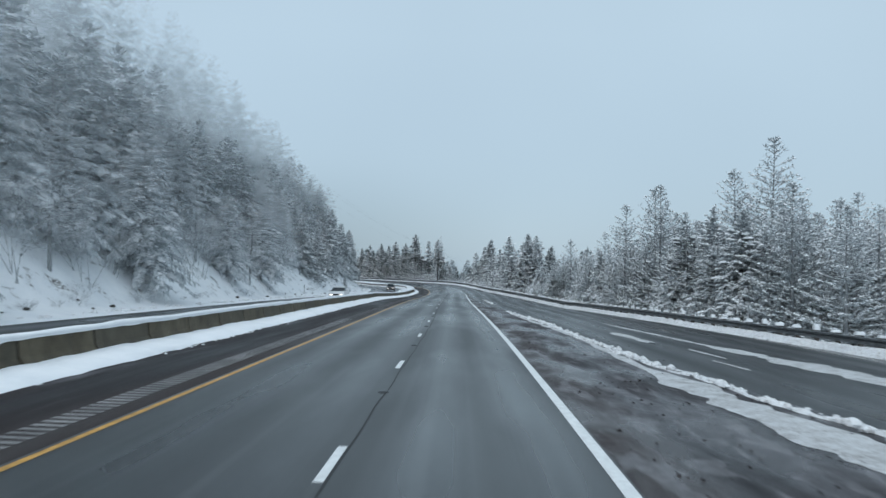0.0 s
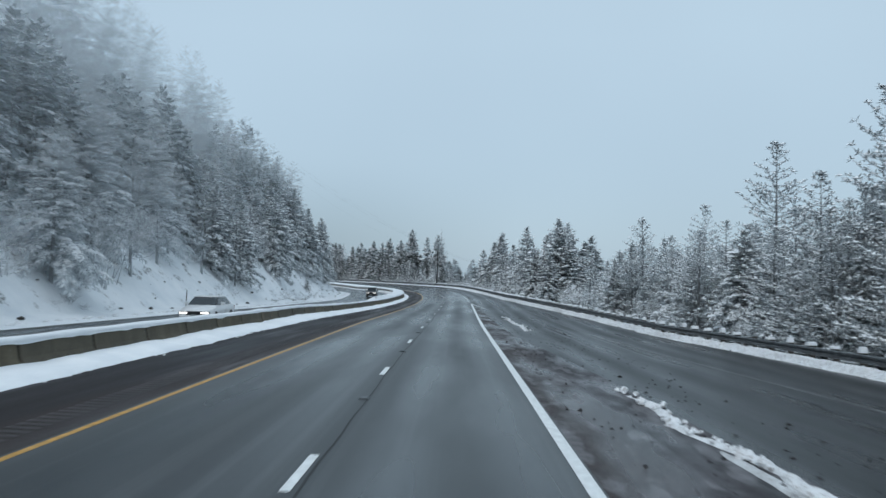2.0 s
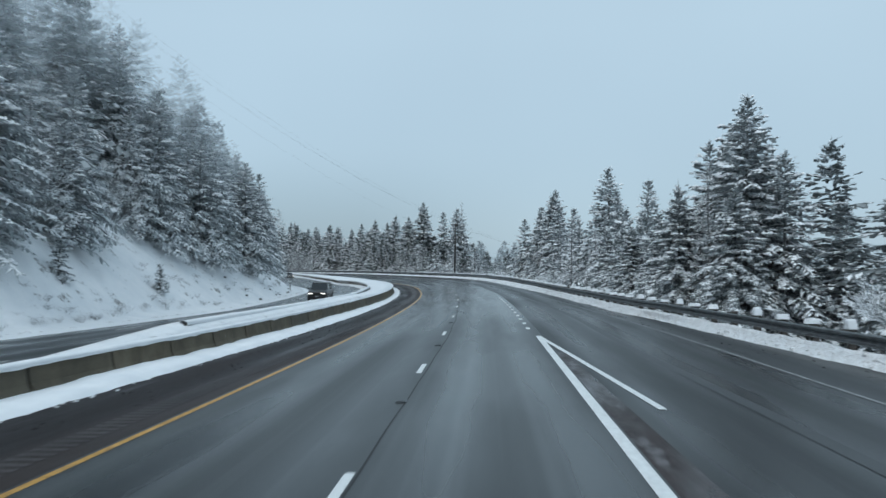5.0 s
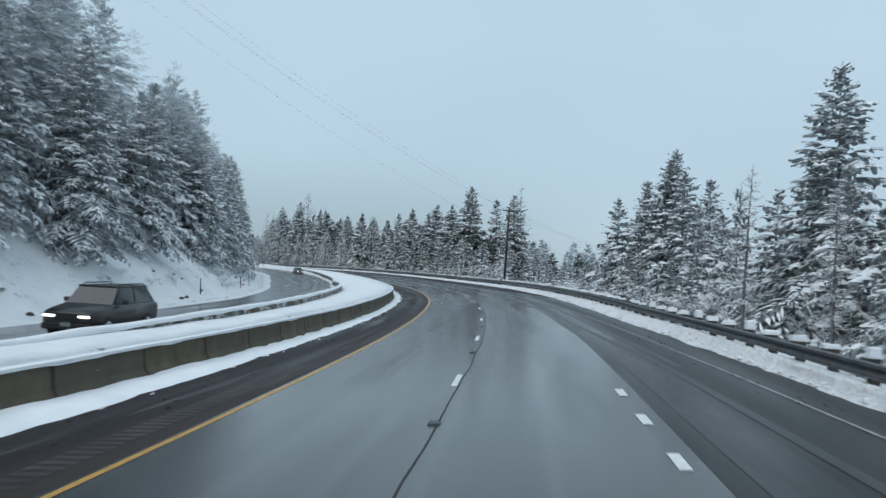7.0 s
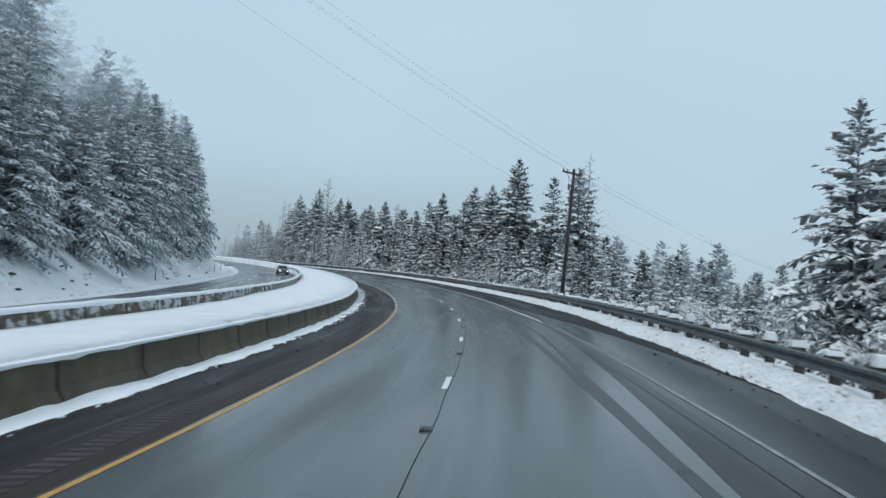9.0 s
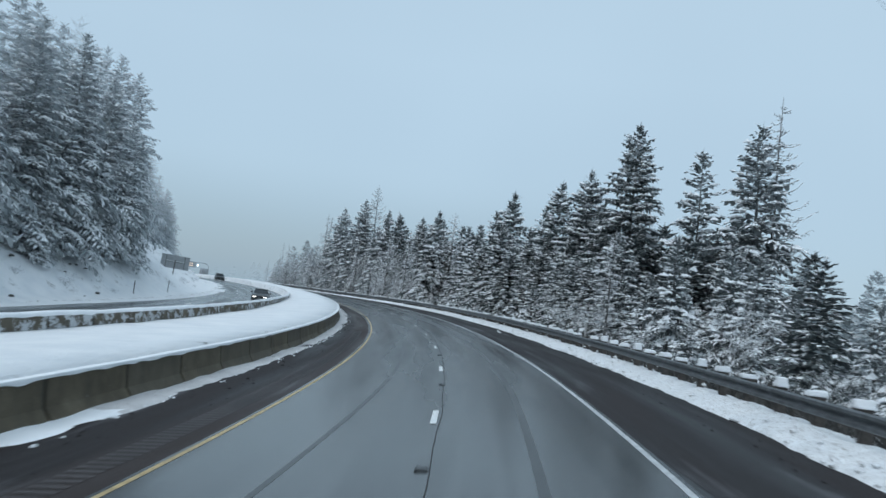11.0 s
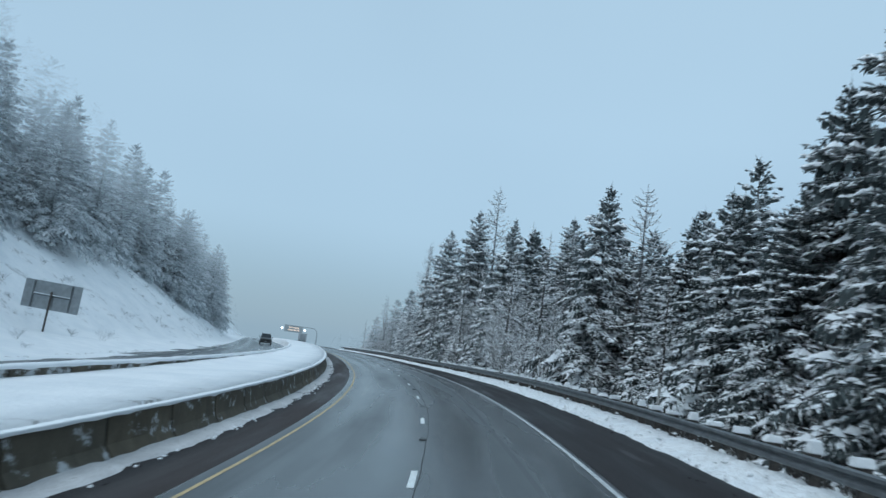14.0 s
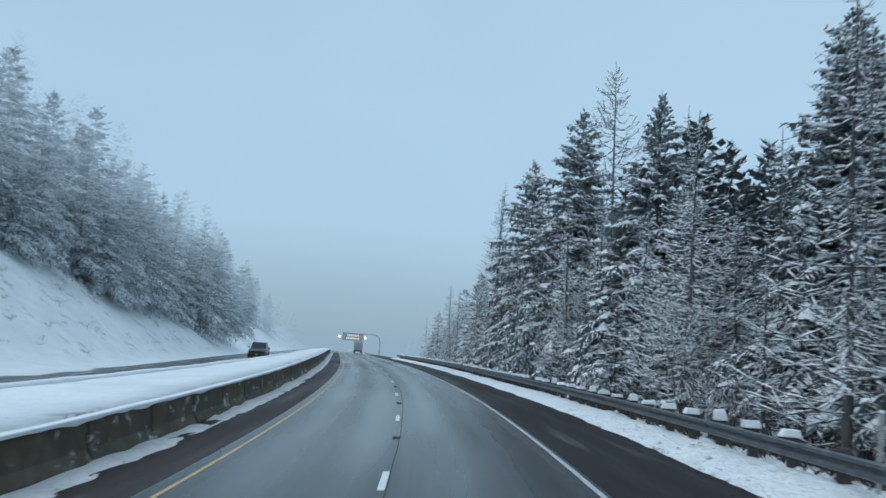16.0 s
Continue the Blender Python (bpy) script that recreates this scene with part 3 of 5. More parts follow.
# grooves of the rumble strip beside the yellow line
def rumble(s0, s1, material, label):
    rv, rf = [], []
    for k in range(int((s1 - s0) / 0.32)):
        s, base = s0 + 0.32 * k, len(rv)
        rv += [at(s, -6.1, 0.004), at(s, -5.58, 0.004), at(s + 0.15, -5.58, 0.004), at(s + 0.15, -6.1, 0.004)]
        rf.append((base, base + 1, base + 2, base + 3))
    tagged(part("rumble_strip", mesh_of("rumble_strip", rv, rf, [material]), road, label), kind="stuff")


rumble(-10, 46, plain("slush_in_grooves", (0.24, 0.235, 0.235), 0.5, 0, 0.7, 0.5), "rumble strip with slush in its grooves")
rumble(46, 330, plain("damp_grooves", (0.045, 0.037, 0.037), 0.55, 0, 0.7, 0.5), "rumble strip with wet cinders in its grooves")


# ---- ploughed snow along the barriers and the rail ----
def snow_band(name, material, s0, s1, ds, profile, label):
    """A band of lying snow; profile(s): pairs of offset and height over the banked road, across it."""
    def place(s, j, l, h):
        p = at(s, l, h)
        k = bump2(p.x * 1.0, p.y, 0.9) * 0.05 + bump2(p.x, p.y, 3.1) * 0.03 + bump2(p.x, p.y, 7.3) * 0.02
        return at(s, l + k * 2.0, h + (k if h > 0.01 else 0))
    ss = np.arange(s0, s1, ds)
    verts, n = [], 0
    for s in ss:
        pr = profile(s)
        n = len(pr)
        verts += [place(s, j, l, h) for j, (l, h) in enumerate(pr)]
    faces = [(i * n + j, i * n + j + 1, (i + 1) * n + j + 1, (i + 1) * n + j) for i in range(len(ss) - 1) for j in range(n - 1)]
    return tagged(new(name, mesh_of(name, verts, faces, [material], smooth=True)), label, "snow", "", "stuff")


def near_snow(s):
    w, t = float(WALL(s)), float(SNOW_TOE(s))
    h = (0.16 if s < 180 else max(0.04, 0.16 - (s - 180) * 0.0026)) + 0.04 * bump2(s, 3, 0.2)
    return [(w - 0.05, h + 0.03), (w + (t - w) * 0.35, h), (w + (t - w) * 0.7, h * 0.75), (t - 0.12, h * 0.4), (t + 0.04 + 0.08 * bump2(s, 9, 0.4), -0.03)]


def rail_snow(s):
    r = float(RAIL(s))
    inner = r - float(RAIL_BANK(s)) - 0.16 * bump2(s, 5, 0.25)
    k = (1.8 if s < 200 else max(1.0, 1.8 - (s - 200) / 110)) + 0.25 * bump2(s, 8, 0.6)
    return [(inner - 0.05, -0.03), (inner + 0.12, 0.06 * k), (r - float(RAIL_BANK(s)) * 0.45, 0.14 * k), (r - 0.1, 0.19 * k), (r + 0.3, 0.13 * k), (r + 0.8, -0.02)]


snow_band("ploughed_snow", SNOW, -30, 291, 0.6, near_snow, "ploughed white snow along the foot of the concrete barrier")
snow_band("ploughed_snow", GREYSLUSH, 290, 620, 0.6, near_snow, "dirty ploughed snow along the foot of the concrete barrier")
snow_band("ploughed_snow", SLUSH, -30, 560, 0.25, rail_snow, "trodden snow specked with cinders under the guardrail")


def berm_snow(s):
    c = float(BERM(s)) + 0.25 * bump2(s, 1, 0.3)
    thin = 1.0 if s < 68 or 98 < s < 114 else 0.25
    w = 0.6 * (0.1 + 0.22 * max(0, bump2(s, 2, 0.25) + 0.3) + 0.1 * abs(bump2(s, 6, 2.2))) * thin
    h = (0.03 + 0.1 * max(0, bump2(s, 4, 1.4) + 0.4)) * thin
    return [(c - w, -0.02), (c - w * 0.4, h), (c + w * 0.3, h * 0.8), (c + w, -0.02)]


for s0, s1 in ((-6, 69), (99, 114)):
    snow_band("snow_berm", SLUSH, s0, s1, 0.25, berm_snow, "lumpy ridge of ploughed snow between carriageway and slip road")


def lumps(name, spots, material, label, category):
    """Broken lumps of snow or slush: spots of road length, offset, radius and height over the road."""
    rnd = random.Random(len(spots))
    verts, faces = [], []
    for s, l, r, up in spots:
        c, b = at(s, l, up), len(verts)
        turn, tall, long = rnd.uniform(0, 6.3), rnd.uniform(0.5, 0.95), rnd.uniform(0.8, 1.5)
        for ring, (k, h) in enumerate(((1.0, -0.25), (0.95, 0.4), (0.5, 0.85))):
            for j in range(6):
                a = turn + j * math.pi / 3 + rnd.uniform(-0.3, 0.3)
                q = r * k * rnd.uniform(0.7, 1.2)
                verts.append(c + Vector((math.cos(a) * q, math.sin(a) * q * long, r * tall * h * rnd.uniform(0.75, 1.2))))
        verts.append(c + Vector((0, 0, r * tall)))
        for ring in (0, 1):
            faces += [(b + ring * 6 + j, b + ring * 6 + (j + 1) % 6, b + ring * 6 + 6 + (j + 1) % 6, b + ring * 6 + 6 + j) for j in range(6)]
        faces += [(b + 12 + j, b + 12 + (j + 1) % 6, b + 18) for j in range(6)]
    return tagged(new(name, mesh_of(name, verts, faces, [material])), label, category, "", "stuff")


lrnd = random.Random(77)
spots = []
for i in range(640):
    s = lrnd.uniform(2, 70) if i < 560 else lrnd.uniform(98, 116)
    spots.append((s, float(BERM(s)) + 0.25 * bump2(s, 1, 0.3) + lrnd.gauss(0, 0.1), lrnd.uniform(0.03, 0.09) if lrnd.random() < 0.88 else lrnd.uniform(0.1, 0.16), 0.02 + lrnd.random() * 0.05))
lumps("snow_clods", spots, SLUSH, "broken lumps of dirty snow along the ridge", "snow")
spots = []
for i in range(1500):
    s = lrnd.uniform(20, 430)
    inner = float(RAIL(s)) - float(RAIL_BANK(s)) - 0.16 * bump2(s, 5, 0.25)
    q = lrnd.random() ** 2
    spots.append((s, inner + 0.02 + q * 0.9 * float(RAIL_BANK(s)), lrnd.uniform(0.02, 0.09), 0.02 + 0.3 * q))
lumps("snow_clods", spots, SLUSH, "crumbled snow along the edge of the guardrail's bank", "snow")
spots = []
for i in range(700):
    s = lrnd.uniform(5, 400)
    spots.append((s, float(SNOW_TOE(s)) + lrnd.gauss(0, 0.1), lrnd.uniform(0.02, 0.06), 0.0))
lumps("snow_clods", spots, SNOW, "crumbs of snow along the foot of the ploughed strip", "snow")


def patch(s0, s1, l0, l1, wide, seed, label="thin streak of half-melted snow on the asphalt"):
    n = int((s1 - s0) / 0.25)
    rnd = random.Random(seed)
    verts, faces = [], []
    for i in range(n + 1):
        q = i / n
        s = s0 + (s1 - s0) * q
        c = l0 + (l1 - l0) * q
        w = wide * math.sin(math.pi * min(1, max(0.02, q))) ** 0.5 * (0.55 + 0.5 * bump2(s + seed, seed, 0.45) + 0.25 * bump2(s + seed, seed, 1.3) + 0.1 * rnd.random())
        w = max(w, 0.03)
        verts += [at(s, c - w, 0.004), at(s, c - w * 0.3, 0.022), at(s, c + w * 0.4, 0.02), at(s, c + w, 0.004)]
        if i:
            b = i * 4
            faces += [(b - 4 + j, b - 3 + j, b + 1 + j, b + j) for j in range(3)]
    return tagged(new("snow_patch", mesh_of("snow_patch", verts, faces, [MELT], smooth=True)), label, "snow patch", "streaks of old snow")


patch(2, 24.5, 6.9, 6.0, 1.0, 1, "wide sheet of dirty half-melted snow on the cinders")
patch(2, 17, 7.6, 6.7, 0.9, 11, "wide sheet of dirty half-melted snow on the cinders")
patch(22, 37, 5.9, 5.9, 0.28, 12)
patch(36, 62, 6.0, 4.9, 0.4, 2)
patch(12, 37, 13.6, 11.2, 1.25, 3, "broad strip of old snow lying on the slip road")
patch(35, 54, 11.3, 10.1, 0.35, 13)
patch(36, 43, 8.9, 8.6, 0.75, 5)
patch(25, 28, 9.3, 9.1, 0.12, 14)
patch(29, 33, 9.9, 9.7, 0.15, 15)
patch(331, 335.5, 4.2, 4.7, 0.14, 6)


# stones and frozen earth that show through the snow of the bank, and the ploughed ridge at its foot
spots, ridge = [], []
for i in range(150):
    s = lrnd.uniform(20, 350)
    if bump2(s, 31, 0.05) < -0.05:
        continue
    l = float(FOOT(s)) - lrnd.random() ** 1.5 * 4.5 - 0.3
    spots.append((s, l, lrnd.uniform(0.04, 0.2), ground_up(s, l) - l * float(np.interp(s, ST, _b)) + 0.04))
for i in range(700):
    s = lrnd.uniform(15, 420)
    l = float(FOOT(s)) + 0.55 + lrnd.gauss(0, 0.15)
    ridge.append((s, l, lrnd.uniform(0.05, 0.2), float(FOOT_Z(s)) - l * float(np.interp(s, ST, _b)) - 0.04))
STONE = plain("frozen_bank_stone", (0.06, 0.055, 0.05), 0.9, 0, 0.5, 4)
lumps("bank_stones", spots, STONE, "dark stones and frozen earth in the snowy bank", "stones")
lumps("snow_clods", ridge, SLUSH, "broken ridge of ploughed snow along the far road's edge", "snow")


# clods of slush and cinder thrown up beside the lanes
cv, cf = [], []
crnd = random.Random(21)
for i in range(2600):
    where = crnd.random()
    s = crnd.uniform(-5, 120) if where < 0.5 else crnd.uniform(100, 420)
    l = crnd.uniform(2.9, 7.5) if where < 0.5 else crnd.choice((crnd.uniform(-7.6, -6.3), float(RAIL(s)) - crnd.uniform(0.7, 1.8)))
    r = crnd.uniform(0.01, 0.04) if crnd.random() < 0.92 else crnd.uniform(0.04, 0.07)
    c, base = at(s, l), len(cv)
    for k in range(4):
        a = crnd.uniform(0, 0.8) + k * 1.57
        cv.append(c + Vector((math.cos(a) * r * crnd.uniform(0.7, 1.5), math.sin(a) * r * crnd.uniform(0.7, 1.5), 0)))
    cv.append(c + Vector((0, 0, r * crnd.uniform(0.5, 1.0))))
    cf += [(base, base + 1, base + 4), (base + 1, base + 2, base + 4), (base + 2, base + 3, base + 4), (base + 3, base, base + 4)]
tagged(new("clods", mesh_of("clods", cv, cf, [CINDER])), "dark clods of slush and cinders on the shoulders", "debris", "", "stuff")


# ---- concrete barriers: one object a block ----
def barrier_profile(h):
    return [(0.0, -0.05), (0.0, 0.08), (-0.14, 0.3), (-0.2, h), (-0.38, h), (-0.44, 0.3), (-0.58, 0.08), (-0.58, -0.05)]


def barrier(name, s0, s1, offset, base, label, high, material, past):
    top = thing(name, Matrix.Identity(4), label, "barrier", "", "structure")
    s = s0
    while s < s1:
        secs = []
        for q in (s + 0.06, s + 1.9, s + 3.75):
            l = float(offset(q))
            secs.append([base(q, l + dx, dz) for dx, dz in barrier_profile(float(high(q)))])
        v, f = prism(secs)
        part("block", mesh_of("block", v, f, [material if s < 325 else past]), top)
        # near-black plug set back in the gap stands in for its shade
        secs = [[base(q, float(offset(q)) - 0.29 + (dx + 0.29) * 0.8, dz - 0.03) for dx, dz in barrier_profile(float(high(q)))] for q in (s - 0.09, s + 0.09)]
        v, f = prism(secs)
        part("joint", mesh_of("joint", v, f, [JOINT_SHADE]), top, "near-black plug painted for the shade in the joint")
        s += 3.81
    return top


barrier("median_barrier", -24, 600, lambda s: float(WALL(s)), lambda s, l, h: at(s, l, h), "brown weathered concrete barrier blocks capped with snow", WALL_H, CONCRETE, SPLASHED)
barrier("far_barrier", 150, 600, lambda s: float(FAR(s)) + 0.4, lambda s, l, h: level(s, l, float(FAR_TOP(s)) - 0.81 + h), "weathered concrete barrier of the other carriageway, half buried in snow", lambda s: 0.81, FROSTED, FROSTED)


def cap_snow(s0, s1, offset, base, label, thick, high):
    ss = np.arange(s0, s1, 0.5)
    verts, n = [], 7
    for s in ss:
        l = float(offset(s))
        t = thick(s) * (0.85 + 0.3 * bump2(s, 7, 0.5))
        sag = 0.04 + 0.06 * max(0, bump2(s, 11, 1.1)) + 0.1 * max(0, bump2(s, 15, 2.3) - 0.25)
        top = float(high(s))
        for dx, dz in ((-0.16, top - sag), (-0.15, top + 0.02), (-0.2, top + t * 0.75), (-0.3, top + t), (-0.4, top + t * 0.75), (-0.44, top + 0.01), (-0.42, top - 0.09)):
            verts.append(base(s, l + dx, dz))
    faces = [(i * n + j, i * n + j + 1, (i + 1) * n + j + 1, (i + 1) * n + j) for i in range(len(ss) - 1) for j in range(n - 1)]
    return tagged(new("snow_cap", mesh_of("snow_cap", verts, faces, [SNOW], smooth=True)), label, "snow", "", "stuff")


cap_snow(-24, 600, lambda s: float(WALL(s)), lambda s, l, h: at(s, l, h), "thick white cap of snow along the barrier's top", lambda s: 0.14 if s < 120 else 0.1 if s < 170 else 0.055, WALL_H)
cap_snow(150, 600, lambda s: float(FAR(s)) + 0.4, lambda s, l, h: level(s, l, float(FAR_TOP(s)) - 0.81 + h), "white cap of snow along the far barrier's top", lambda s: 0.14, lambda s: 0.81)


# ---- guardrail ----
W_BEAM = [(0.0, 0.0), (-0.045, 0.03), (-0.045, 0.09), (0.03, 0.13), (0.03, 0.18), (-0.045, 0.22), (-0.045, 0.28), (0.0, 0.31), (0.012, 0.31), (-0.03, 0.275), (-0.03, 0.225), (0.045, 0.185), (0.045, 0.125), (-0.03, 0.085), (-0.03, 0.035), (0.012, 0.0)]
guardrail = thing("guardrail", Matrix.Identity(4), "grey galvanised guardrail on wooden posts capped with snow", "guardrail", "", "structure")
s = -10.0
while s < 560:
    secs = [[at(q, float(RAIL(q)) + dx, 0.43 + dz) for dx, dz in W_BEAM] for q in (s, s + 1.905, s + 3.83)]
    v, f = prism(secs)
    part("rail", mesh_of("rail", v, f, [STEEL], smooth=False), guardrail, "weathered steel beam")
    s += 3.81
post_mesh = box_mesh("post", 0.2, -0.085, -0.6, 0.4, 0.085, 0.79, WOOD, 0.01)
block_mesh = box_mesh("spacer", 0.05, -0.075, 0.4, 0.2, 0.075, 0.76, WOOD, 0.01)
cap_meshes = []
for k in range(8):
    rnd = random.Random(k)
    high = rnd.uniform(0.11, 0.17) if k % 4 else 0.26
    x0, x1 = (0.03, 0.46) if k % 4 else (0.14, 0.42)
    bm = bmesh.new()
    bmesh.ops.create_cube(bm, size=1)
    for vv in bm.verts:
        c = vv.co
        vv.co = Vector(((x0 + x1) / 2 + c.x * (x1 - x0) * (0.82 if c.z > 0 else 1) + rnd.uniform(-0.03, 0.03), c.y * (0.2 if c.z > 0 else 0.25) + rnd.uniform(-0.02, 0.02), 0.765 + (high * rnd.uniform(0.8, 1.1) if c.z > 0 else 0)))
    bmesh.ops.bevel(bm, geom=list(bm.edges), offset=0.03, segments=2, affect="EDGES", profile=0.6)
    me = bpy.data.meshes.new("snow_cap")
    bm.to_mesh(me)
    bm.free()
    me.materials.append(SNOW)
    cap_meshes.append(me)
s, k = -9.0, 0
while s < 555:
    m = Matrix.Translation(at(s, float(RAIL(s)))) @ pose(0, 0, 0, 0, 0, math.degrees(heading(s)))
    for nm, me in (("post", post_mesh), ("spacer", block_mesh), ("snow_cap", cap_meshes[(k * 5 + k // 7) % 8])):
        if nm == "snow_cap" and (k * 7) % 17 == 0:
            continue
        ob = part(nm, me, guardrail, "white cap of snow" if nm == "snow_cap" else "")
        ob.matrix_world = m
    s += 1.905
    k += 1

# ---- trees ----
class Soup:
    """Loose faces of one tree: needles or twigs, and the snow that lies on them."""

    def __init__(self, light=False):
        self.v, self.f, self.light = [], [], light

    def quad(self, *p):
        b = len(self.v)
        self.v += p
        self.f.append(tuple(range(b, b + len(p))))

    def lump(self, c, along, side, up, a, w, h):
        b = len(self.v)
        if self.light:
            self.v += [c - along * a, c + side * w + up * h * 0.4, c + along * a + up * h, c - side * w + up * h * 0.4]
            self.f.append((b, b + 1, b + 2, b + 3))
            return
        self.v += [c - along * a, c + side * w, c + along * a, c - side * w, c + up * h + along * a * 0.2]
        self.f += [(b, b + 1, b + 4), (b + 1, b + 2, b + 4), (b + 2, b + 3, b + 4), (b + 3, b, b + 4)]

    def spike(self, p, q, r):
        d = (q - p)
        a = d.orthogonal().normalized() * r
        c = d.normalized().cross(a)
        b = len(self.v)
        self.v += [p + a, p - a * 0.5 + c * 0.87, p - a * 0.5 - c * 0.87, q]
        self.f += [(b, b + 1, b + 3), (b + 1, b + 2, b + 3), (b + 2, b, b + 3)]


UP = Vector((0, 0, 1))


def trunk_mesh(h, r, rnd, sides=7):
    pts, rad = [], []
    for i in range(7):
        q = i / 6
        pts.append(Vector((rnd.uniform(-1, 1) * 0.02 * h * q * (1 - q), rnd.uniform(-1, 1) * 0.02 * h * q * (1 - q), -1.2 + (h + 1.2) * q)))
        rad.append(max(0.015, r * (1 - q) ** 0.85))
    return tube_mesh("trunk", pts, rad, sides, BARK)


def fir_meshes(h, wide, seed, step=0.2, bare=0.08, full=1.0, load=0.5, light=False):
    """A fir: whorls of drooping boughs, each a spine with sprays of needles on both sides, and snow on the sprays."""
    rnd = random.Random(seed)
    green, white = Soup(), Soup(light)
    z = h * bare
    ragged = [rnd.uniform(0.82, 1.15) for _ in range(14)]
    far = step > 0.4
    while z < h - 0.1:
        t = z / h
        reach = (wide * (1 - t) ** 0.78 * (0.74 + 0.26 * min(1, t * 5)) + 0.1) * ragged[int(t * 13)]
        n = max(4, int((4.6 + 2.6 * (1 - t)) * full))
        off = rnd.uniform(0, 6.3)
        heavy = load * rnd.uniform(0.7, 1.3)
        for j in range(n):
            if rnd.random() < 0.08:
                continue
            az = off + 2 * math.pi * j / n + rnd.uniform(-0.35, 0.35)
            ln = max(0.16, reach * rnd.uniform(0.6, 1.14))
            out = Vector((math.cos(az), math.sin(az), 0))
            side = Vector((-out.y, out.x, 0))
            lift = 0.75 * t * t - 0.05 + rnd.uniform(-0.1, 0.12)
            droop = (0.5 - 0.42 * t) * rnd.uniform(0.7, 1.3)
            m = max(2, int(ln / step))
            z0 = z + rnd.uniform(-0.25, 0.25)

            def on(u):
                return out * (ln * u) + UP * (z0 + ln * (lift * u - droop * u * u)) + side * (0.06 * ln * math.sin(u * 4 + az))

            if not far:
                green.spike(on(0), on(0.8), 0.012 + 0.008 * ln)
            prev = on(0)
            for i in range(1, m + 1):
                u = (i - 0.3 * rnd.random()) / m
                if u < 0.12 + 0.1 * rnd.random():
                    continue
                p = on(u)
                along = (p - prev).normalized()
                up = along.cross(side)
                if up.z < 0:
                    up = -up
                fan = (0.2 + 0.34 * ln * (1.02 - u) ** 0.7 * min(1, u * 3.2)) * rnd.uniform(0.7, 1.25) * (0.8 + step * 0.8)
                fan *= min(1.0, 0.3 + (1 - t) * 5)
                if step < 0.25:
                    fan = min(fan, rnd.uniform(0.5, 0.9))
                half = step * (0.19 if step < 0.25 else 0.3 if not far else 0.55) * rnd.uniform(0.8, 1.3)
                for sgn, swing in ((-1, 0.9), (1, 0.9)) if step > 0.25 else ((-1, 1.1), (1, 1.1), (-1, 0.5), (1, 0.5)):
                    f2 = fan * (1.0 if swing > 0.6 else rnd.uniform(0.6, 0.95))
                    tip = p + side * (sgn * f2 * 0.8) + along * (f2 * swing * rnd.uniform(0.5, 1.0)) - up * (f2 * rnd.uniform(0.05, 0.55))
                    d = tip - p
                    dn = d.normalized()
                    w = dn.cross(up).normalized() * half
                    mid = p + d * 0.55 + up * fan * 0.06
                    green.quad(p, mid - w, tip, mid + w)
                    if rnd.random() < heavy * (1.0 if swing > 0.6 else 0.6):
                        q = up * 0.022
                        a, c = rnd.uniform(0.05, 0.4), rnd.uniform(0.75, 1.0)
                        k = rnd.uniform(0.55, 1.0)
                        white.quad(p + d * a + q, mid - w * k + q, p + d * c + q, mid + w * k + q * 1.6)
                if rnd.random() < 0.45:
                    q = p - UP * (0.1 + 0.14 * rnd.random()) * (1 + ln * 0.35)
                    green.quad(prev, p, q + along * 0.03, q - along * step * 0.5)
                if rnd.random() < heavy * 0.55:
                    white.lump(p + up * 0.02, along, side, up, step * rnd.uniform(0.5, 1.0), min(0.2, fan * rnd.uniform(0.2, 0.45)), rnd.uniform(0.03, 0.09))
                prev = p
            if not light and ln > 1.0:
                # pillows of snow on the outer half of the bough
                for pillow in range(2 if ln > 2.2 else 1):
                    if rnd.random() > heavy * 1.25:
                        continue
                    u0, big = rnd.uniform(0.35, 0.92), rnd.uniform(0.7, 1.3)
                    for k in range(4):
                        c = on(min(1, u0 + 0.1 * (k - 1.5) / ln * big)) + side * rnd.uniform(-0.32, 0.32) * big - UP * rnd.uniform(0.0, 0.07)
                        white.lump(c, out, side, UP, rnd.uniform(0.16, 0.36) * big, rnd.uniform(0.12, 0.28) * big, rnd.uniform(0.08, 0.2) * big)
        z += (0.17 + 0.24 * (1 - t)) * rnd.uniform(0.7, 1.3) * (1.0 if step < 0.35 else 1.15 if not far else 0.55 + step * 1.7)
    if not light:
        # dead lower limbs, bare but for a line of snow
        for k in range(int(h * 0.9)):
            z0, az = h * rnd.uniform(0.03, 0.34), rnd.uniform(0, 6.3)
            ln = wide * rnd.uniform(0.5, 0.95)
            out = Vector((math.cos(az), math.sin(az), 0))
            side = Vector((-out.y, out.x, 0))
            sag = rnd.uniform(0.2, 0.5)
            for i in range(5):
                a = out * (ln * i / 5) + UP * (z0 + ln * (0.15 * (i / 5) - sag * (i / 5) ** 2))
                b = out * (ln * (i + 1) / 5) + UP * (z0 + ln * (0.15 * (i + 1) / 5 - sag * ((i + 1) / 5) ** 2))
                green.spike(a, b + (b - a) * 0.2, 0.022 * (1 - i * 0.15))
                white.lump((a + b) / 2 + UP * 0.012, (b - a).normalized(), side, UP, (b - a).length * 0.5, 0.022, 0.03)
    green.spike(Vector((0, 0, h - 0.6)), Vector((0, 0, h + 0.45)), 0.03)
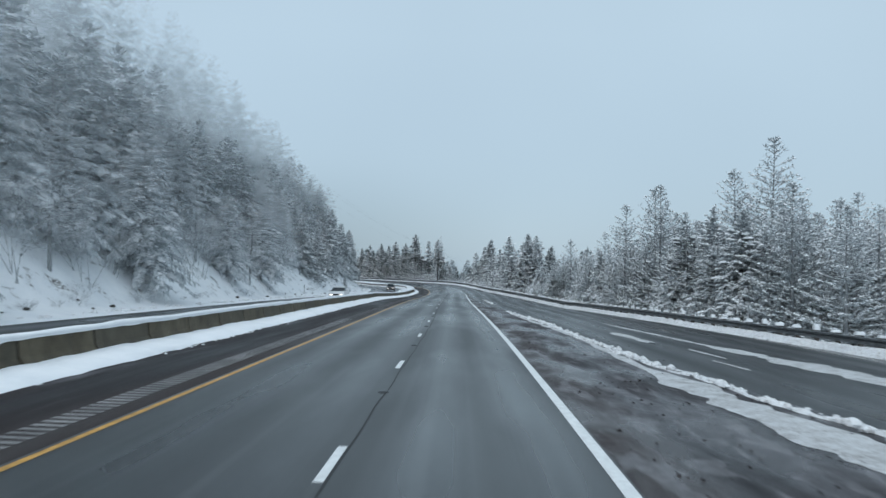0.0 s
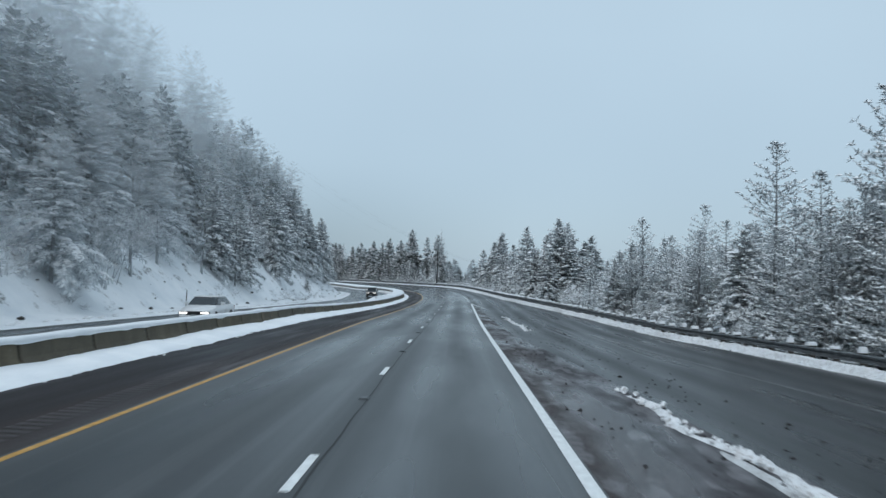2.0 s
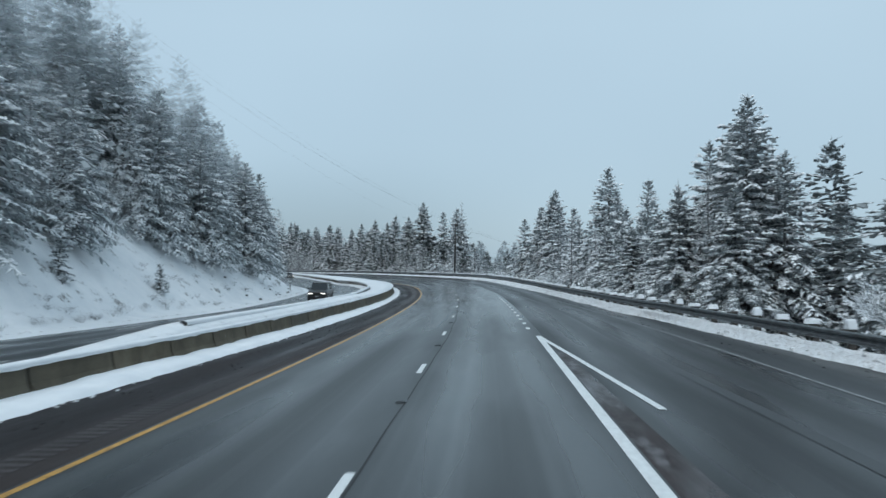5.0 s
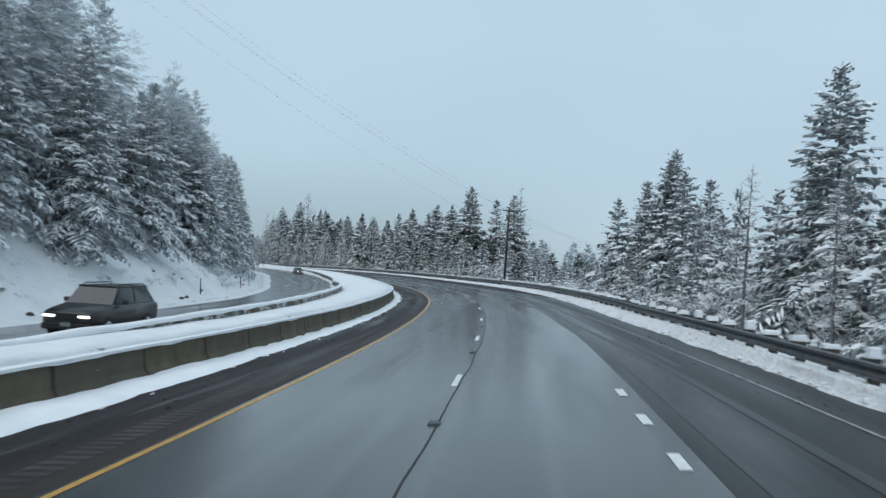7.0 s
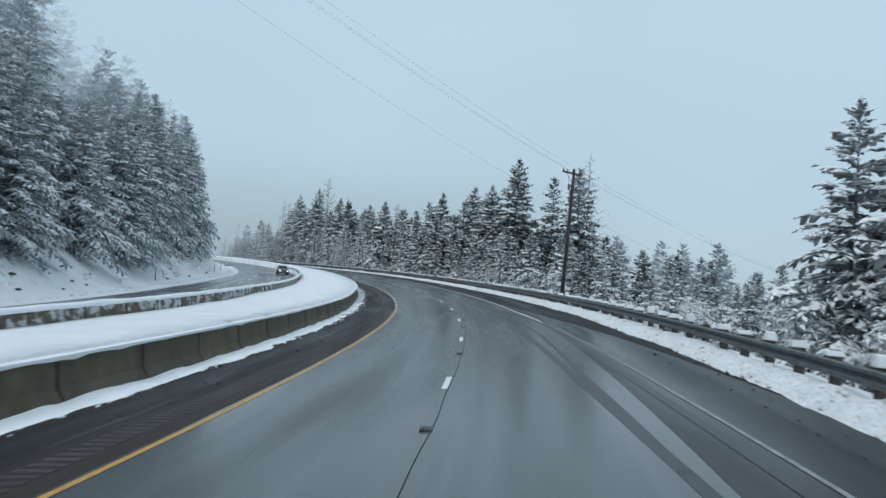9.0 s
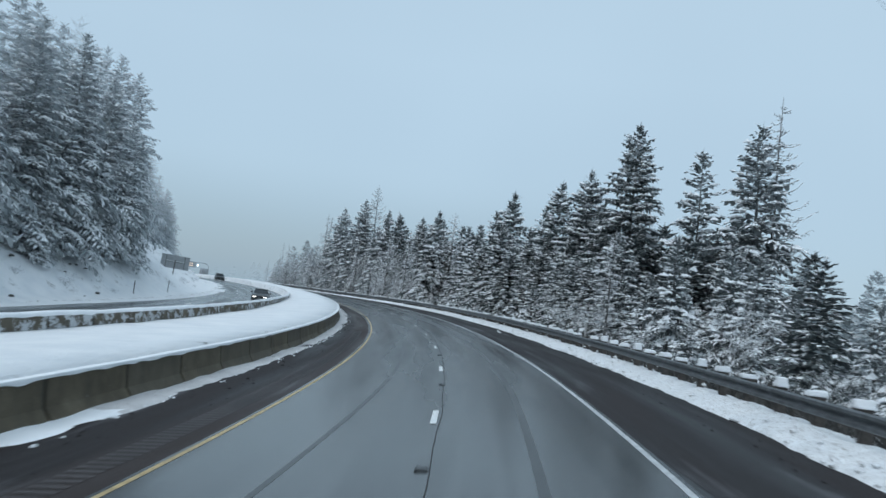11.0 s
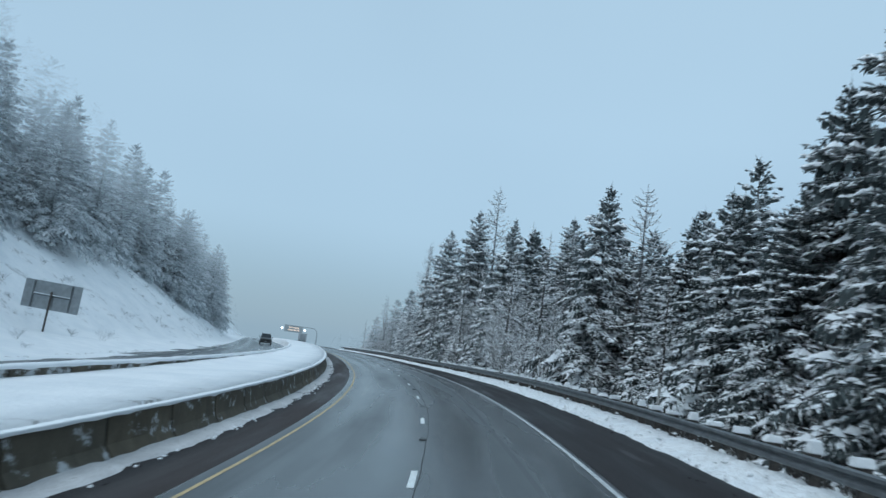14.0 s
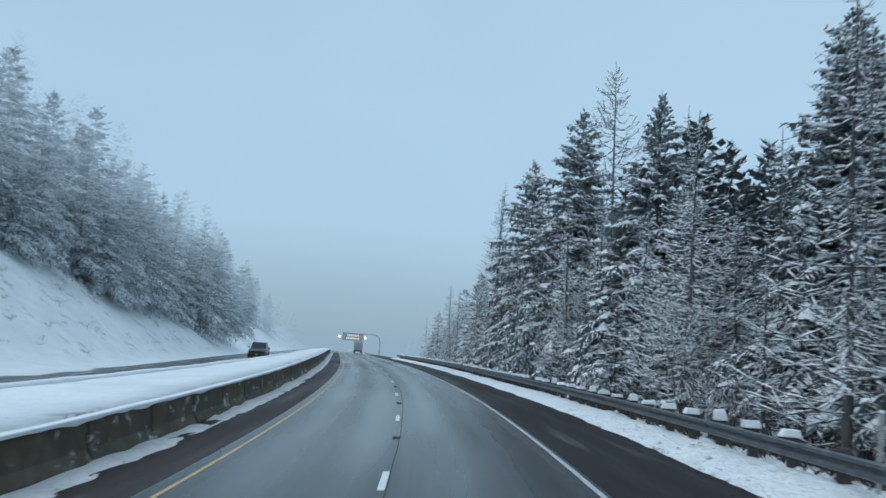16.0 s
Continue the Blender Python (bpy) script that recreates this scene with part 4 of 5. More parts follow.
    for k in range(18):
        az, e = rnd.uniform(0, 6.3), h + 0.25 - 0.065 * k
        q = Vector((math.cos(az), math.sin(az), 0.75)) * (0.05 + 0.015 * k)
        w = Vector((-q.y, q.x, 0)) * 0.22
        o = Vector((0, 0, e))
        green.quad(o, o + q * 0.5 - w, o + q, o + q * 0.5 + w)
        if rnd.random() < load:
            white.quad(o + UP * 0.02, o + q * 0.5 - w * 0.9 + UP * 0.02, o + q + UP * 0.02, o + q * 0.5 + w * 0.9 + UP * 0.02)
    return green, white, trunk_mesh(h, 0.011 * h + 0.04, rnd)


def pine_meshes(h, wide, seed, load=0.8):
    """An open pine: limbs that turn up at the ends, brushes of long needles along their outer half, snow on all of it."""
    rnd = random.Random(seed)
    green, white = Soup(), Soup()
    z = h * 0.1
    while z < h - 0.2:
        t = z / h
        n = 3 + int(2.4 * (1 - t) + rnd.random() * 1.5)
        off = rnd.uniform(0, 6.3)
        for j in range(n):
            az = off + 2 * math.pi * j / n + rnd.uniform(-0.4, 0.4)
            ln = max(0.3, wide * (1 - t) ** 0.75 * rnd.uniform(0.55, 1.1))
            out = Vector((math.cos(az), math.sin(az), 0))
            side = Vector((-out.y, out.x, 0))
            lift, curl = rnd.uniform(-0.35, 0.0) + 0.5 * t, rnd.uniform(0.1, 0.4)

            def on(u):
                return out * (ln * u) + UP * (z + ln * (lift * u + curl * u * u)) + side * (0.08 * ln * math.sin(u * 5 + az))

            for i in range(4):
                a, b = on(i / 4), on((i + 1) / 4)
                green.spike(a, b + (b - a) * 0.2, 0.032 * (1 - i * 0.2))
                if rnd.random() < 0.85:
                    white.lump((a + b) / 2 + UP * 0.02, (b - a).normalized(), side, UP, (b - a).length * 0.5, 0.03, 0.04)
            tufts = max(2, int(ln / 0.35))
            for i in range(tufts):
                u = 1 - 0.75 * i / tufts
                c = on(u) + side * rnd.uniform(-0.5, 0.5) * ln * 0.4 * (1.25 - u)
                green.spike(on(max(0, u - 0.12)), c, 0.012)
                size = rnd.uniform(0.24, 0.4)
                for k in range(6):
                    a2, e2 = rnd.uniform(0, 6.3), rnd.uniform(-0.35, 0.9)
                    d = (Vector((math.cos(a2) * math.cos(e2), math.sin(a2) * math.cos(e2), math.sin(e2))) + out * 0.4).normalized() * size
                    w = d.cross(UP).normalized() * 0.04
                    green.quad(c, c + d * 0.55 - w, c + d, c + d * 0.55 + w)
                    if rnd.random() < load * 0.35:
                        q = UP * 0.025
                        white.quad(c + q, c + d * 0.55 - w * 0.8 + q, c + d * 0.95 + q, c + d * 0.55 + w * 0.8 + q)
                if rnd.random() < load:
                    white.lump(c + UP * size * 0.15, out, side, UP, size * rnd.uniform(0.45, 0.8), size * rnd.uniform(0.3, 0.6), size * rnd.uniform(0.2, 0.4))
        z += rnd.uniform(0.27, 0.46)
    for k in range(24):
        a2, e = rnd.uniform(0, 6.3), h - rnd.uniform(0, 0.9)
        d = Vector((math.cos(a2) * 0.2, math.sin(a2) * 0.2, 0.28))
        w = d.cross(UP).normalized() * 0.03
        green.quad(Vector((0, 0, e)), Vector((0, 0, e)) + d * 0.55 - w, Vector((0, 0, e)) + d, Vector((0, 0, e)) + d * 0.55 + w)
    return green, white, trunk_mesh(h, 0.011 * h + 0.05, rnd)


def bare_meshes(h, wide, seed, rise=0.5, low=0.12, twigs=5):
    """A leafless conifer or larch: long thin limbs with snow along their tops."""
    rnd = random.Random(seed)
    dark, white = Soup(), Soup()
    z = h * low
    while z < h * 0.97:
        t = z / h
        for j in range(2 + int(rnd.random() * 2)):
            az = rnd.uniform(0, 6.3)
            ln = max(0.25, wide * (1 - t) ** 0.75 * rnd.uniform(0.6, 1.1))
            out = Vector((math.cos(az), math.sin(az), 0))
            side = Vector((-out.y, out.x, 0))
            lift, sag = rise * rnd.uniform(0.5, 1.1), rnd.uniform(0.0, 0.45)
            def on(u):
                return out * (ln * u) + UP * (z + ln * (lift * u - sag * math.sin(u * 2.6)))
            cuts = 4
            for i in range(cuts):
                a, b = on(i / cuts), on((i + 1) / cuts)
                r = 0.034 * (1 - i / cuts * 0.7) * (0.6 + ln * 0.15)
                dark.spike(a, b + (b - a) * 0.15, r)
                if rnd.random() < 0.85:
                    d = (b - a)
                    white.lump((a + b) / 2 + UP * r * 0.9, d.normalized(), side, UP, d.length * 0.55, r * 1.5 + 0.012, 0.05)
            for i in range(int(twigs * (0.5 + ln * 0.3))):
                u = rnd.uniform(0.25, 1)
                p = on(u)
                d = (side * rnd.choice((-1, 1)) + out * rnd.uniform(0.2, 1.0) + UP * rnd.uniform(-0.4, 0.4)).normalized() * rnd.uniform(0.2, 0.5) * (0.4 + ln * 0.25)
                dark.spike(p, p + d, 0.014)
                if rnd.random() < 0.6:
                    white.lump(p + d * 0.5 + UP * 0.012, d.normalized(), d.cross(UP).normalized(), UP, d.length * 0.45, 0.02, 0.025)
        z += rnd.uniform(0.12, 0.27)
    return dark, white, trunk_mesh(h, 0.009 * h + 0.03, rnd)


def brush_meshes(h, seed, stems=4, forks=5):
    """A leafless broad-leaved tree or bush: forking stems and snow-laden twigs."""
    rnd = random.Random(seed)
    dark, white = Soup(), Soup()

    def grow(p, d, ln, r, depth):
        q = p + d * ln
        dark.spike(p, q + d * ln * 0.1, r)
        if depth <= 2 and abs(d.z) < 0.93:
            sd = d.cross(UP).normalized()
            white.lump((p + q) / 2 + UP * r, d, sd, UP, ln * 0.5, r * 0.8 + 0.004, 0.012 + r * 0.4)
        if depth == 0:
            if rnd.random() < 0.75:
                white.lump(q, d, d.orthogonal().normalized(), UP, rnd.uniform(0.04, 0.1), rnd.uniform(0.015, 0.035), rnd.uniform(0.015, 0.035))
            return
        for k in range(3 if depth > 2 or rnd.random() < 0.7 else 2):
            nd = (d + Vector((rnd.uniform(-1, 1), rnd.uniform(-1, 1), rnd.uniform(-0.55, 0.5))) * 0.75).normalized()
            grow(p + d * ln * rnd.uniform(0.55, 1.0), nd, ln * rnd.uniform(0.5, 0.75), r * 0.55, depth - 1)

    for k in range(stems):
        d = Vector((rnd.uniform(-0.5, 0.5), rnd.uniform(-0.5, 0.5), 1)).normalized()
        grow(Vector((rnd.uniform(-0.4, 0.4), rnd.uniform(-0.4, 0.4), -0.3)), d, h * 0.36, 0.005 * h + 0.006, forks)
    return dark, white, None


def tree_thing(name, soups, label, crown="crown", crown_mat=None, category="tree"):
    dark, white, trunk = soups
    top = thing(name, Matrix.Identity(4), label, category, "roadside trees")
    if trunk:
        part("trunk", trunk, top, "dark bark trunk")
    part(crown, mesh_of(crown, dark.v, dark.f, [crown_mat or NEEDLE]), top)
    tagged(part("snow_load", mesh_of("snow_load", white.v, white.f, [LOAD]), top, "fresh white snow on the branches"), kind="stuff")
    return top


# twigs are whitened the same way, haze included
_tw = Mat("wet_twigs", 0.8)
TWIG = _tw.set(color=_tw.mix(_tw.math("MULTIPLY", _tw.haze_rime(), 0.9), _tw.ramp(_tw.noise(3), (0.3, (0.045, 0.04, 0.038)), (0.7, (0.095, 0.087, 0.082))), (0.45, 0.48, 0.5))).haze_fade().m
KINDS = {}
for k, (h, w, load) in enumerate(((14, 4.7, 0.62), (16, 5.5, 0.7), (12, 4.5, 0.78), (19, 6.2, 0.6))):
    KINDS["fir%d" % k] = (h, tree_thing("fir_tree", fir_meshes(h, w, 11 + k, 0.23, 0.05 + 0.03 * k, 1.25, load), "dark green fir with snow on every bough"))
for k, (h, w, load) in enumerate(((14, 4.7, 0.95), (16, 5.3, 0.88), (12, 4.4, 0.98), (18, 5.8, 0.9))):
    KINDS["far%d" % k] = (h, tree_thing("fir_tree", fir_meshes(h, w, 21 + k, 0.4, 0.05, 0.9, load), "misty grey-green fir laden with snow"))
for k, (h, w) in enumerate(((12, 4.8), (13, 5.3))):
    KINDS["pine%d" % k] = (h, tree_thing("pine_tree", pine_meshes(h, w, 31 + k), "open-crowned pine with snow-capped needle tufts"))
for k, (h, w, rise) in enumerate(((16, 4.4, 0.3), (17, 3.6, 0.5))):
    KINDS["bare%d" % k] = (h, tree_thing("bare_larch", bare_meshes(h, w, 41 + k, rise), "leafless larch with snow along its thin limbs", "limb_crown", TWIG))
KINDS["larch"] = (17, tree_thing("bare_larch", bare_meshes(17, 6.6, 47, 0.55, 0.1, 7), "tall leafless larch with long snow-lined limbs", "limb_crown", TWIG))
for k, (h, st) in enumerate(((6.5, 5), (5.0, 6), (3.0, 6))):
    KINDS["brush%d" % k] = (h, tree_thing("bare_bush" if k else "alder_tree", brush_meshes(h, 51 + k, st + 1, 4 if k < 2 else 3), "leafless tangle of snow-laden twigs", "twig_crown", TWIG, "bush" if k else "tree"))
for k, (h, w) in enumerate(((5.5, 1.9), (7.5, 2.3))):
    KINDS["small%d" % k] = (h, tree_thing("young_fir", fir_meshes(h, w, 61 + k, 0.2, 0.03, 0.9, 0.85), "young fir almost buried in fresh snow"))
USED = set()
HAZE_RIME = table((-80, 0.33), (200, 0.35), (250, 0.32), (320, 0.2), (350, 0.11), (385, 0.05), (900, 0.05))   # whitening of the roadside crowns: frosting, and haze painted in


def put(kind, s, l, top=None, height=None, seed=0, haze_rime=None):
    """Sets a tree of that kind at s, l: as tall as height, or up to top metres over the road's line."""
    rnd = random.Random(seed * 977 + int(s * 13) + int(l * 7))
    base = ground_up(s, l) - 0.1
    if kind.startswith("fir") and ((l < 0 and s > 130) or s > 480 or l > float(RAIL(s)) + (12 if s > 320 else 7.5)):
        kind = "far" + kind[3:]
    h0, ob = KINDS[kind]
    h = (top - base) if top is not None else height
    k = h / h0
    g = k ** 0.55 if k > 1 else k ** 0.7
    m = Matrix.Translation(level(s, l, base)) @ pose(0, 0, 0, rnd.uniform(-1.5, 1.5), rnd.uniform(-1.5, 1.5), rnd.uniform(0, 360)) @ Matrix.Diagonal((g, g, k, 1))
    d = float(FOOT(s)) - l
    # paler up the hill and far along the road: haze painted over the frosting
    frost_haze = min(0.95, 0.4 + 0.035 * d + (0.36 if s < 130 else 0.0)) if d > 0 else float(HAZE_RIME(s)) + max(0, l - 18) * 0.012 + 0.4 * min(1, max(0, (s - 400) / 110)) + (0.16 if s < 140 else 0.0)
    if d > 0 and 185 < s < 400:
        frost_haze = min(0.74, 0.47 + 0.026 * d)
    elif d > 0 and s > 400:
        frost_haze = 0.8
    if haze_rime is not None:
        frost_haze = haze_rime
    if kind in USED:
        made = copy_thing(ob, m @ Matrix.Diagonal((1 / ob.scale.x, 1 / ob.scale.y, 1 / ob.scale.z, 1)))
    else:
        USED.add(kind)
        ob.matrix_world = m
        made = ob
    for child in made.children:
        child.color = (frost_haze, frost_haze, frost_haze, 1)
    return made


def along(x, y):
    """How far along the road, and how far to its right, a place lies."""
    i = int(np.argmin((_x - x) ** 2 + (_y - y) ** 2))
    return float(ST[i] - (x - _x[i]) * math.sin(_th[i]) + (y - _y[i]) * math.cos(_th[i])), float((x - _x[i]) * math.cos(_th[i]) + (y - _y[i]) * math.sin(_th[i])), float(_z[i])


# trees that stand out, by the road's length, offset and height of the tip
MARKED = [
    ("pine1", 104, 22.1, 12.6), ("pine0", 90, 22.5, 13.3), ("pine1", 82, 21, 12.4), ("pine0", 128, 18.7, 9.5), ("pine1", 123, 22.8, 10.2), ("bare1", 131, 18.5, 7.2),
    ("fir1", 218, 17, 14.3), ("fir3", 184, 19.2, 13.0), ("fir1", 173, 16.5, 12.2), ("fir1", 250, 17.0, 14.8), ("fir2", 244, 16.5, 12.0), ("fir0", 246, 19.6, 11.6), ("fir0", 257, 16.9, 12.6), ("fir2", 225, 20, 11.0), ("small1", 252, 15, 6.0),
    ("fir2", 375, 14.0, 17.0), ("fir1", 368, 17.6, 17.9), ("fir1", 351, 15.5, 16.6), ("fir3", 345, 17.6, 20.6), ("fir0", 340, 22.0, 17.5), ("fir2", 344, 16.0, 9.7),
    ("fir3", 331, 22, 18.0), ("fir2", 412, 13.6, 17.3), ("fir0", 398, 19.6, 17.0), ("larch", 408, 15.6, 16.9), ("fir0", 407, 20.5, 14.4), ("fir1", 381, 21, 16.6),
    ("larch", 461, 16.2, 26.8), ("fir3", 463.5, 13.5, 23.0), ("fir1", 477, 12.4, 21.6), ("bare1", 479.5, 9.8, 19.8), ("fir0", 448, 15.0, 19.7), ("bare1", 453, 18.6, 21.2),
    ("fir1", 455, 20.5, 20.0), ("bare0", 490, 11.8, 21.0), ("fir3", 428.4, 16.5, 17.3), ("fir1", 424, 19.0, 17.0), ("brush0", 431, 11.0, 8.5), ("brush0", 415, 10.6, 7.0),
    ("larch", 437, 12.8, 12.5), ("small1", 441, 10.4, 5.0), ("fir2", 388, 13.5, 12.0),
]
for kind, x, y, z in (("bare0", -8.9, 335.6, 18.8), ("small1", -15.1, 322.1, 6.2), ("fir2", -11.7, 332.7, 7.7), ("fir1", 13.9, 171.7, 11.0), ("small1", 14.9, 192.6, 5.7), ("fir0", 16.0, 213.2, 10.5),
                      ("fir1", 8.5, 251.7, 12.3), ("fir0", -50.8, 407.3, 14.3), ("pine1", 25.1, 65.9, 13.8), ("pine0", 23.5, 69.0, 11.7), ("pine0", 18.9, 122.5, 6.1), ("fir1", -27.0, 75.7, 17.7),
                      ("fir3", -38.4, 85.0, 23.4), ("fir1", -32.7, 109.8, 17.8), ("fir0", -32.5, 136.5, 16.0), ("fir3", -50.3, 276.7, 23.0), ("fir0", 6.5, 255.0, 9.8), ("fir2", 4.5, 259.0, 9.0)):
    s, l, z0 = along(x, y)
    MARKED.append((kind, s, l, z - z0))
taken = []
for i, (kind, s, l, top) in enumerate(MARKED):
    put(kind, s, l, top=top, seed=i)
    taken.append((s, l))


def free(s, l, gap):
    return all((s - a) ** 2 + (l - b) ** 2 > gap * gap for a, b in taken)


RIGHT_TOP = table((40, 10), (75, 11), (110, 10.5), (122, 7.0), (150, 8.5), (165, 10.5), (180, 12), (205, 10), (225, 11), (245, 9), (258, 5.5), (285, 5.6), (310, 7.0), (328, 10), (345, 14), (400, 16), (430, 18), (470, 21), (520, 16), (600, 15))
rnd = random.Random(5)
back_row, hill_row = [], []
count = 0
for i in range(7000):
    s = rnd.uniform(48, 560) if rnd.random() < 0.6 else rnd.uniform(325, 520)
    near = float(RAIL(s)) + (4.9 if s > 200 else 5.0)
    l = near + abs(rnd.gauss(0, 1)) * 6.5
    top = float(RIGHT_TOP(s)) * rnd.uniform(0.5, 1.0) * (1.0 if l > near + 4 else rnd.uniform(0.5, 1.0))
    if (393 < s < 413 and l < 16) or l > 34 or not free(s, l, 1.9 if l < near + 3 else 2.5):
        continue
    h = top - ground_up(s, l)
    if s < 130:
        kind = rnd.choice(("pine0", "pine1", "pine1", "bare1", "fir2", "pine0", "pine1"))
    elif s < 330:
        kind = rnd.choice(("fir0", "fir1", "fir2", "small0", "small1", "fir2", "bare1", "fir0"))
    else:
        kind = rnd.choice(("fir0", "fir1", "fir2", "fir3", "bare0", "bare1", "fir1", "fir0"))
        if s > 380 and l < near + 5:
            kind = rnd.choice(("bare0", "larch", "bare1", "fir2", "brush0"))
    if h < 6.5:
        kind = rnd.choice(("small0", "small1", "brush0", "brush1", "small1") if s < 330 else ("small0", "small1", "small1", "brush1"))
    if kind.startswith("brush"):
        h = min(h, rnd.uniform(3.5, 7.5))
    if kind.startswith(("fir", "bare")) and l > near + 6:
        back_row.append((s, l, h))
        taken.append((s, l))
        continue
    put(kind, s, l, height=max(2.0, h), seed=i)
    taken.append((s, l))
    count += 1
    if count > 250:
        break

# the thick pine stand beside the slip road
for i in range(400):
    s = rnd.uniform(52, 140)
    l = float(RAIL(s)) + 4 + rnd.random() * 15
    if not free(s, l, 1.6):
        continue
    put(rnd.choice(("pine0", "pine1", "pine0", "pine1", "fir2")), s, l, top=float(RIGHT_TOP(s)) * rnd.uniform(0.55, 0.95), seed=i)
    taken.append((s, l))
    count += 1
    if count > 375:
        break

# the wooded hillside: its first rows tree by tree, the rest as one wood
LEFT_MARKED = [("fir1", 256, -29, 14.7), ("fir0", 268, -29.5, 12.5), ("fir3", 205, -33, 19), ("fir3", 210, -33.8, 21.7), ("fir1", 216, -32.5, 20), ("fir1", 223, -33.2, 21.7), ("fir0", 232, -31.5, 17), ("fir0", 243, -30, 16),
               ("fir3", 264, -34.4, 19.6), ("fir1", 260, -32.4, 18.7), ("fir1", 275, -32, 17), ("fir0", 284, -33, 18), ("fir3", 323, -32.7, 20), ("fir1", 316, -33.5, 19), ("fir0", 308, -34, 17), ("fir3", 188, -39, 30), ("fir1", 172, -36, 27),
               ("fir3", 338, -33, 20), ("fir3", 346, -32, 21), ("fir1", 354, -31, 19), ("fir3", 330, -34, 21), ("fir1", 361, -30.5, 16), ("fir3", 372, -32.8, 23.6), ("fir1", 366, -34, 24), ("fir3", 382, -38, 28), ("fir0", 425, -43, 19), ("fir1", 440, -40, 19),
               ("fir3", 454, -44, 28), ("fir1", 459, -36.3, 19.5), ("fir3", 470, -40, 23), ("fir3", 496, -42, 26), ("fir3", 508, -40, 26), ("fir1", 514, -34.7, 20.5), ("fir1", 484, -38, 20), ("fir0", 503, -35, 17), ("fir0", 523, -33, 17), ("fir1", 76, -29.8, 20)]
for i, (kind, s, l, top) in enumerate(LEFT_MARKED):
    put(kind, s, l, top=top, seed=50 + i)
    taken.append((s, l))
count = 0
for i in range(4000):
    s = rnd.uniform(18, 540) if rnd.random() < 0.6 else rnd.uniform(40, 200)
    d = float(TREELINE(s)) + abs(rnd.gauss(0, 1)) * 4.5
    l = float(FOOT(s)) - d
    if not free(s, l, 2.3):
        continue
    if s < 190:
        kind, h = rnd.choice((("brush0", 7), ("brush0", 8), ("fir2", 9), ("bare1", 11), ("fir0", 11), ("brush0", 9), ("bare0", 10)))
    else:
        kind, h = rnd.choice((("fir0", 12), ("fir1", 14), ("fir2", 11), ("fir3", 15), ("small1", 7), ("fir0", 13)))
    if d > float(TREELINE(s)) + 5:
        hill_row.append((s, l, h * 1.2))
        taken.append((s, l))
        continue
    put(kind, s, l, height=h * rnd.uniform(0.7, 1.15), seed=i)
    taken.append((s, l))
    count += 1
    if count > 170:
        break
for i in range(120):
    s = rnd.uniform(20, 530)
    l = float(FOOT(s)) - rnd.uniform(0.8, max(1.5, float(TREELINE(s)) - 0.5))
    put(rnd.choice(("brush2", "brush2", "brush1")), s, l, height=rnd.uniform(0.5, 1.7), seed=i)


# low dark scrub that stands out of the snow of the bank
for i in range(110):
    s = rnd.uniform(140, 205) if i < 60 else rnd.uniform(398, 460)
    l = float(FOOT(s)) - float(SHELF(s)) - rnd.uniform(0.3, max(2.5, float(TREELINE(s)) - 1.5))
    put(rnd.choice(("brush2", "brush2", "brush1")), s, l, height=rnd.uniform(0.4, 1.1), seed=300 + i, haze_rime=0.1)
put("small0", 171, -25.0, height=2.4, seed=9, haze_rime=0.2)
put("small0", 186, -24.5, height=2.0, seed=10, haze_rime=0.2)


def wood(name, spots, label, frost_haze, step=0.8):
    """Many far trees as one object of loose trees: trunk, boughs and snow."""
    kinds = []
    for k in range(5):
        g, w, t = fir_meshes(14, 5.0, 90 + k, step, 0.04, 1.0, 0.6, True)
        kinds.append((np.array([tuple(p) for p in g.v]), g.f, np.array([tuple(p) for p in w.v]), w.f))
    dark_v, dark_f, white_v, white_f = [], [], [], []
    nd = nw = 0
    r = random.Random(3)
    for s, l, h in spots:
        gv, gf, wv, wf = kinds[r.randrange(5)]
        p = level(s, l, ground_up(s, l) - 0.3)
        a, k = r.uniform(0, 6.3), h / 14
        c, sn = math.cos(a), math.sin(a)
        rot = np.array([[c, sn, 0], [-sn, c, 0], [0, 0, 1]]) * np.array([[k ** 0.7], [k ** 0.7], [k]])
        dark_v.append(gv @ rot + np.array(p))
        white_v.append(wv @ rot + np.array(p))
        dark_f += [tuple(q + nd for q in f) for f in gf]
        white_f += [tuple(q + nw for q in f) for f in wf]
        nd += len(gv)
        nw += len(wv)
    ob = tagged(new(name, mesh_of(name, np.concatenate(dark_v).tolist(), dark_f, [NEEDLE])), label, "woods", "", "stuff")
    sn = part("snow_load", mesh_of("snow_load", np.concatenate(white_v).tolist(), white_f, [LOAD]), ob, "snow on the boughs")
    sn["kind"] = "stuff"
    # one even whitening for the whole wood, haze included
    ob.color = sn.color = (frost_haze, frost_haze, frost_haze, 1)
    return ob


rnd = random.Random(8)
spots = []
for i in range(340):
    s = rnd.uniform(30, 600)
    d = float(TREELINE(s)) + 4 + rnd.random() ** 1.4 * 55
    spots.append((s, float(FOOT(s)) - d, rnd.uniform(11, 20)))
for i in range(170):
    s = rnd.uniform(40, 250)
    spots.append((s, float(FOOT(s)) - float(TREELINE(s)) - 6 - rnd.random() * 50, rnd.uniform(13, 21)))
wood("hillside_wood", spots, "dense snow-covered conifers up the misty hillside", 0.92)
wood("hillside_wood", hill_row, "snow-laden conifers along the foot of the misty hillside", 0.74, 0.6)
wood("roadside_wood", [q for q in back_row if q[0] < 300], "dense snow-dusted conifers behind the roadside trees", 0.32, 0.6)
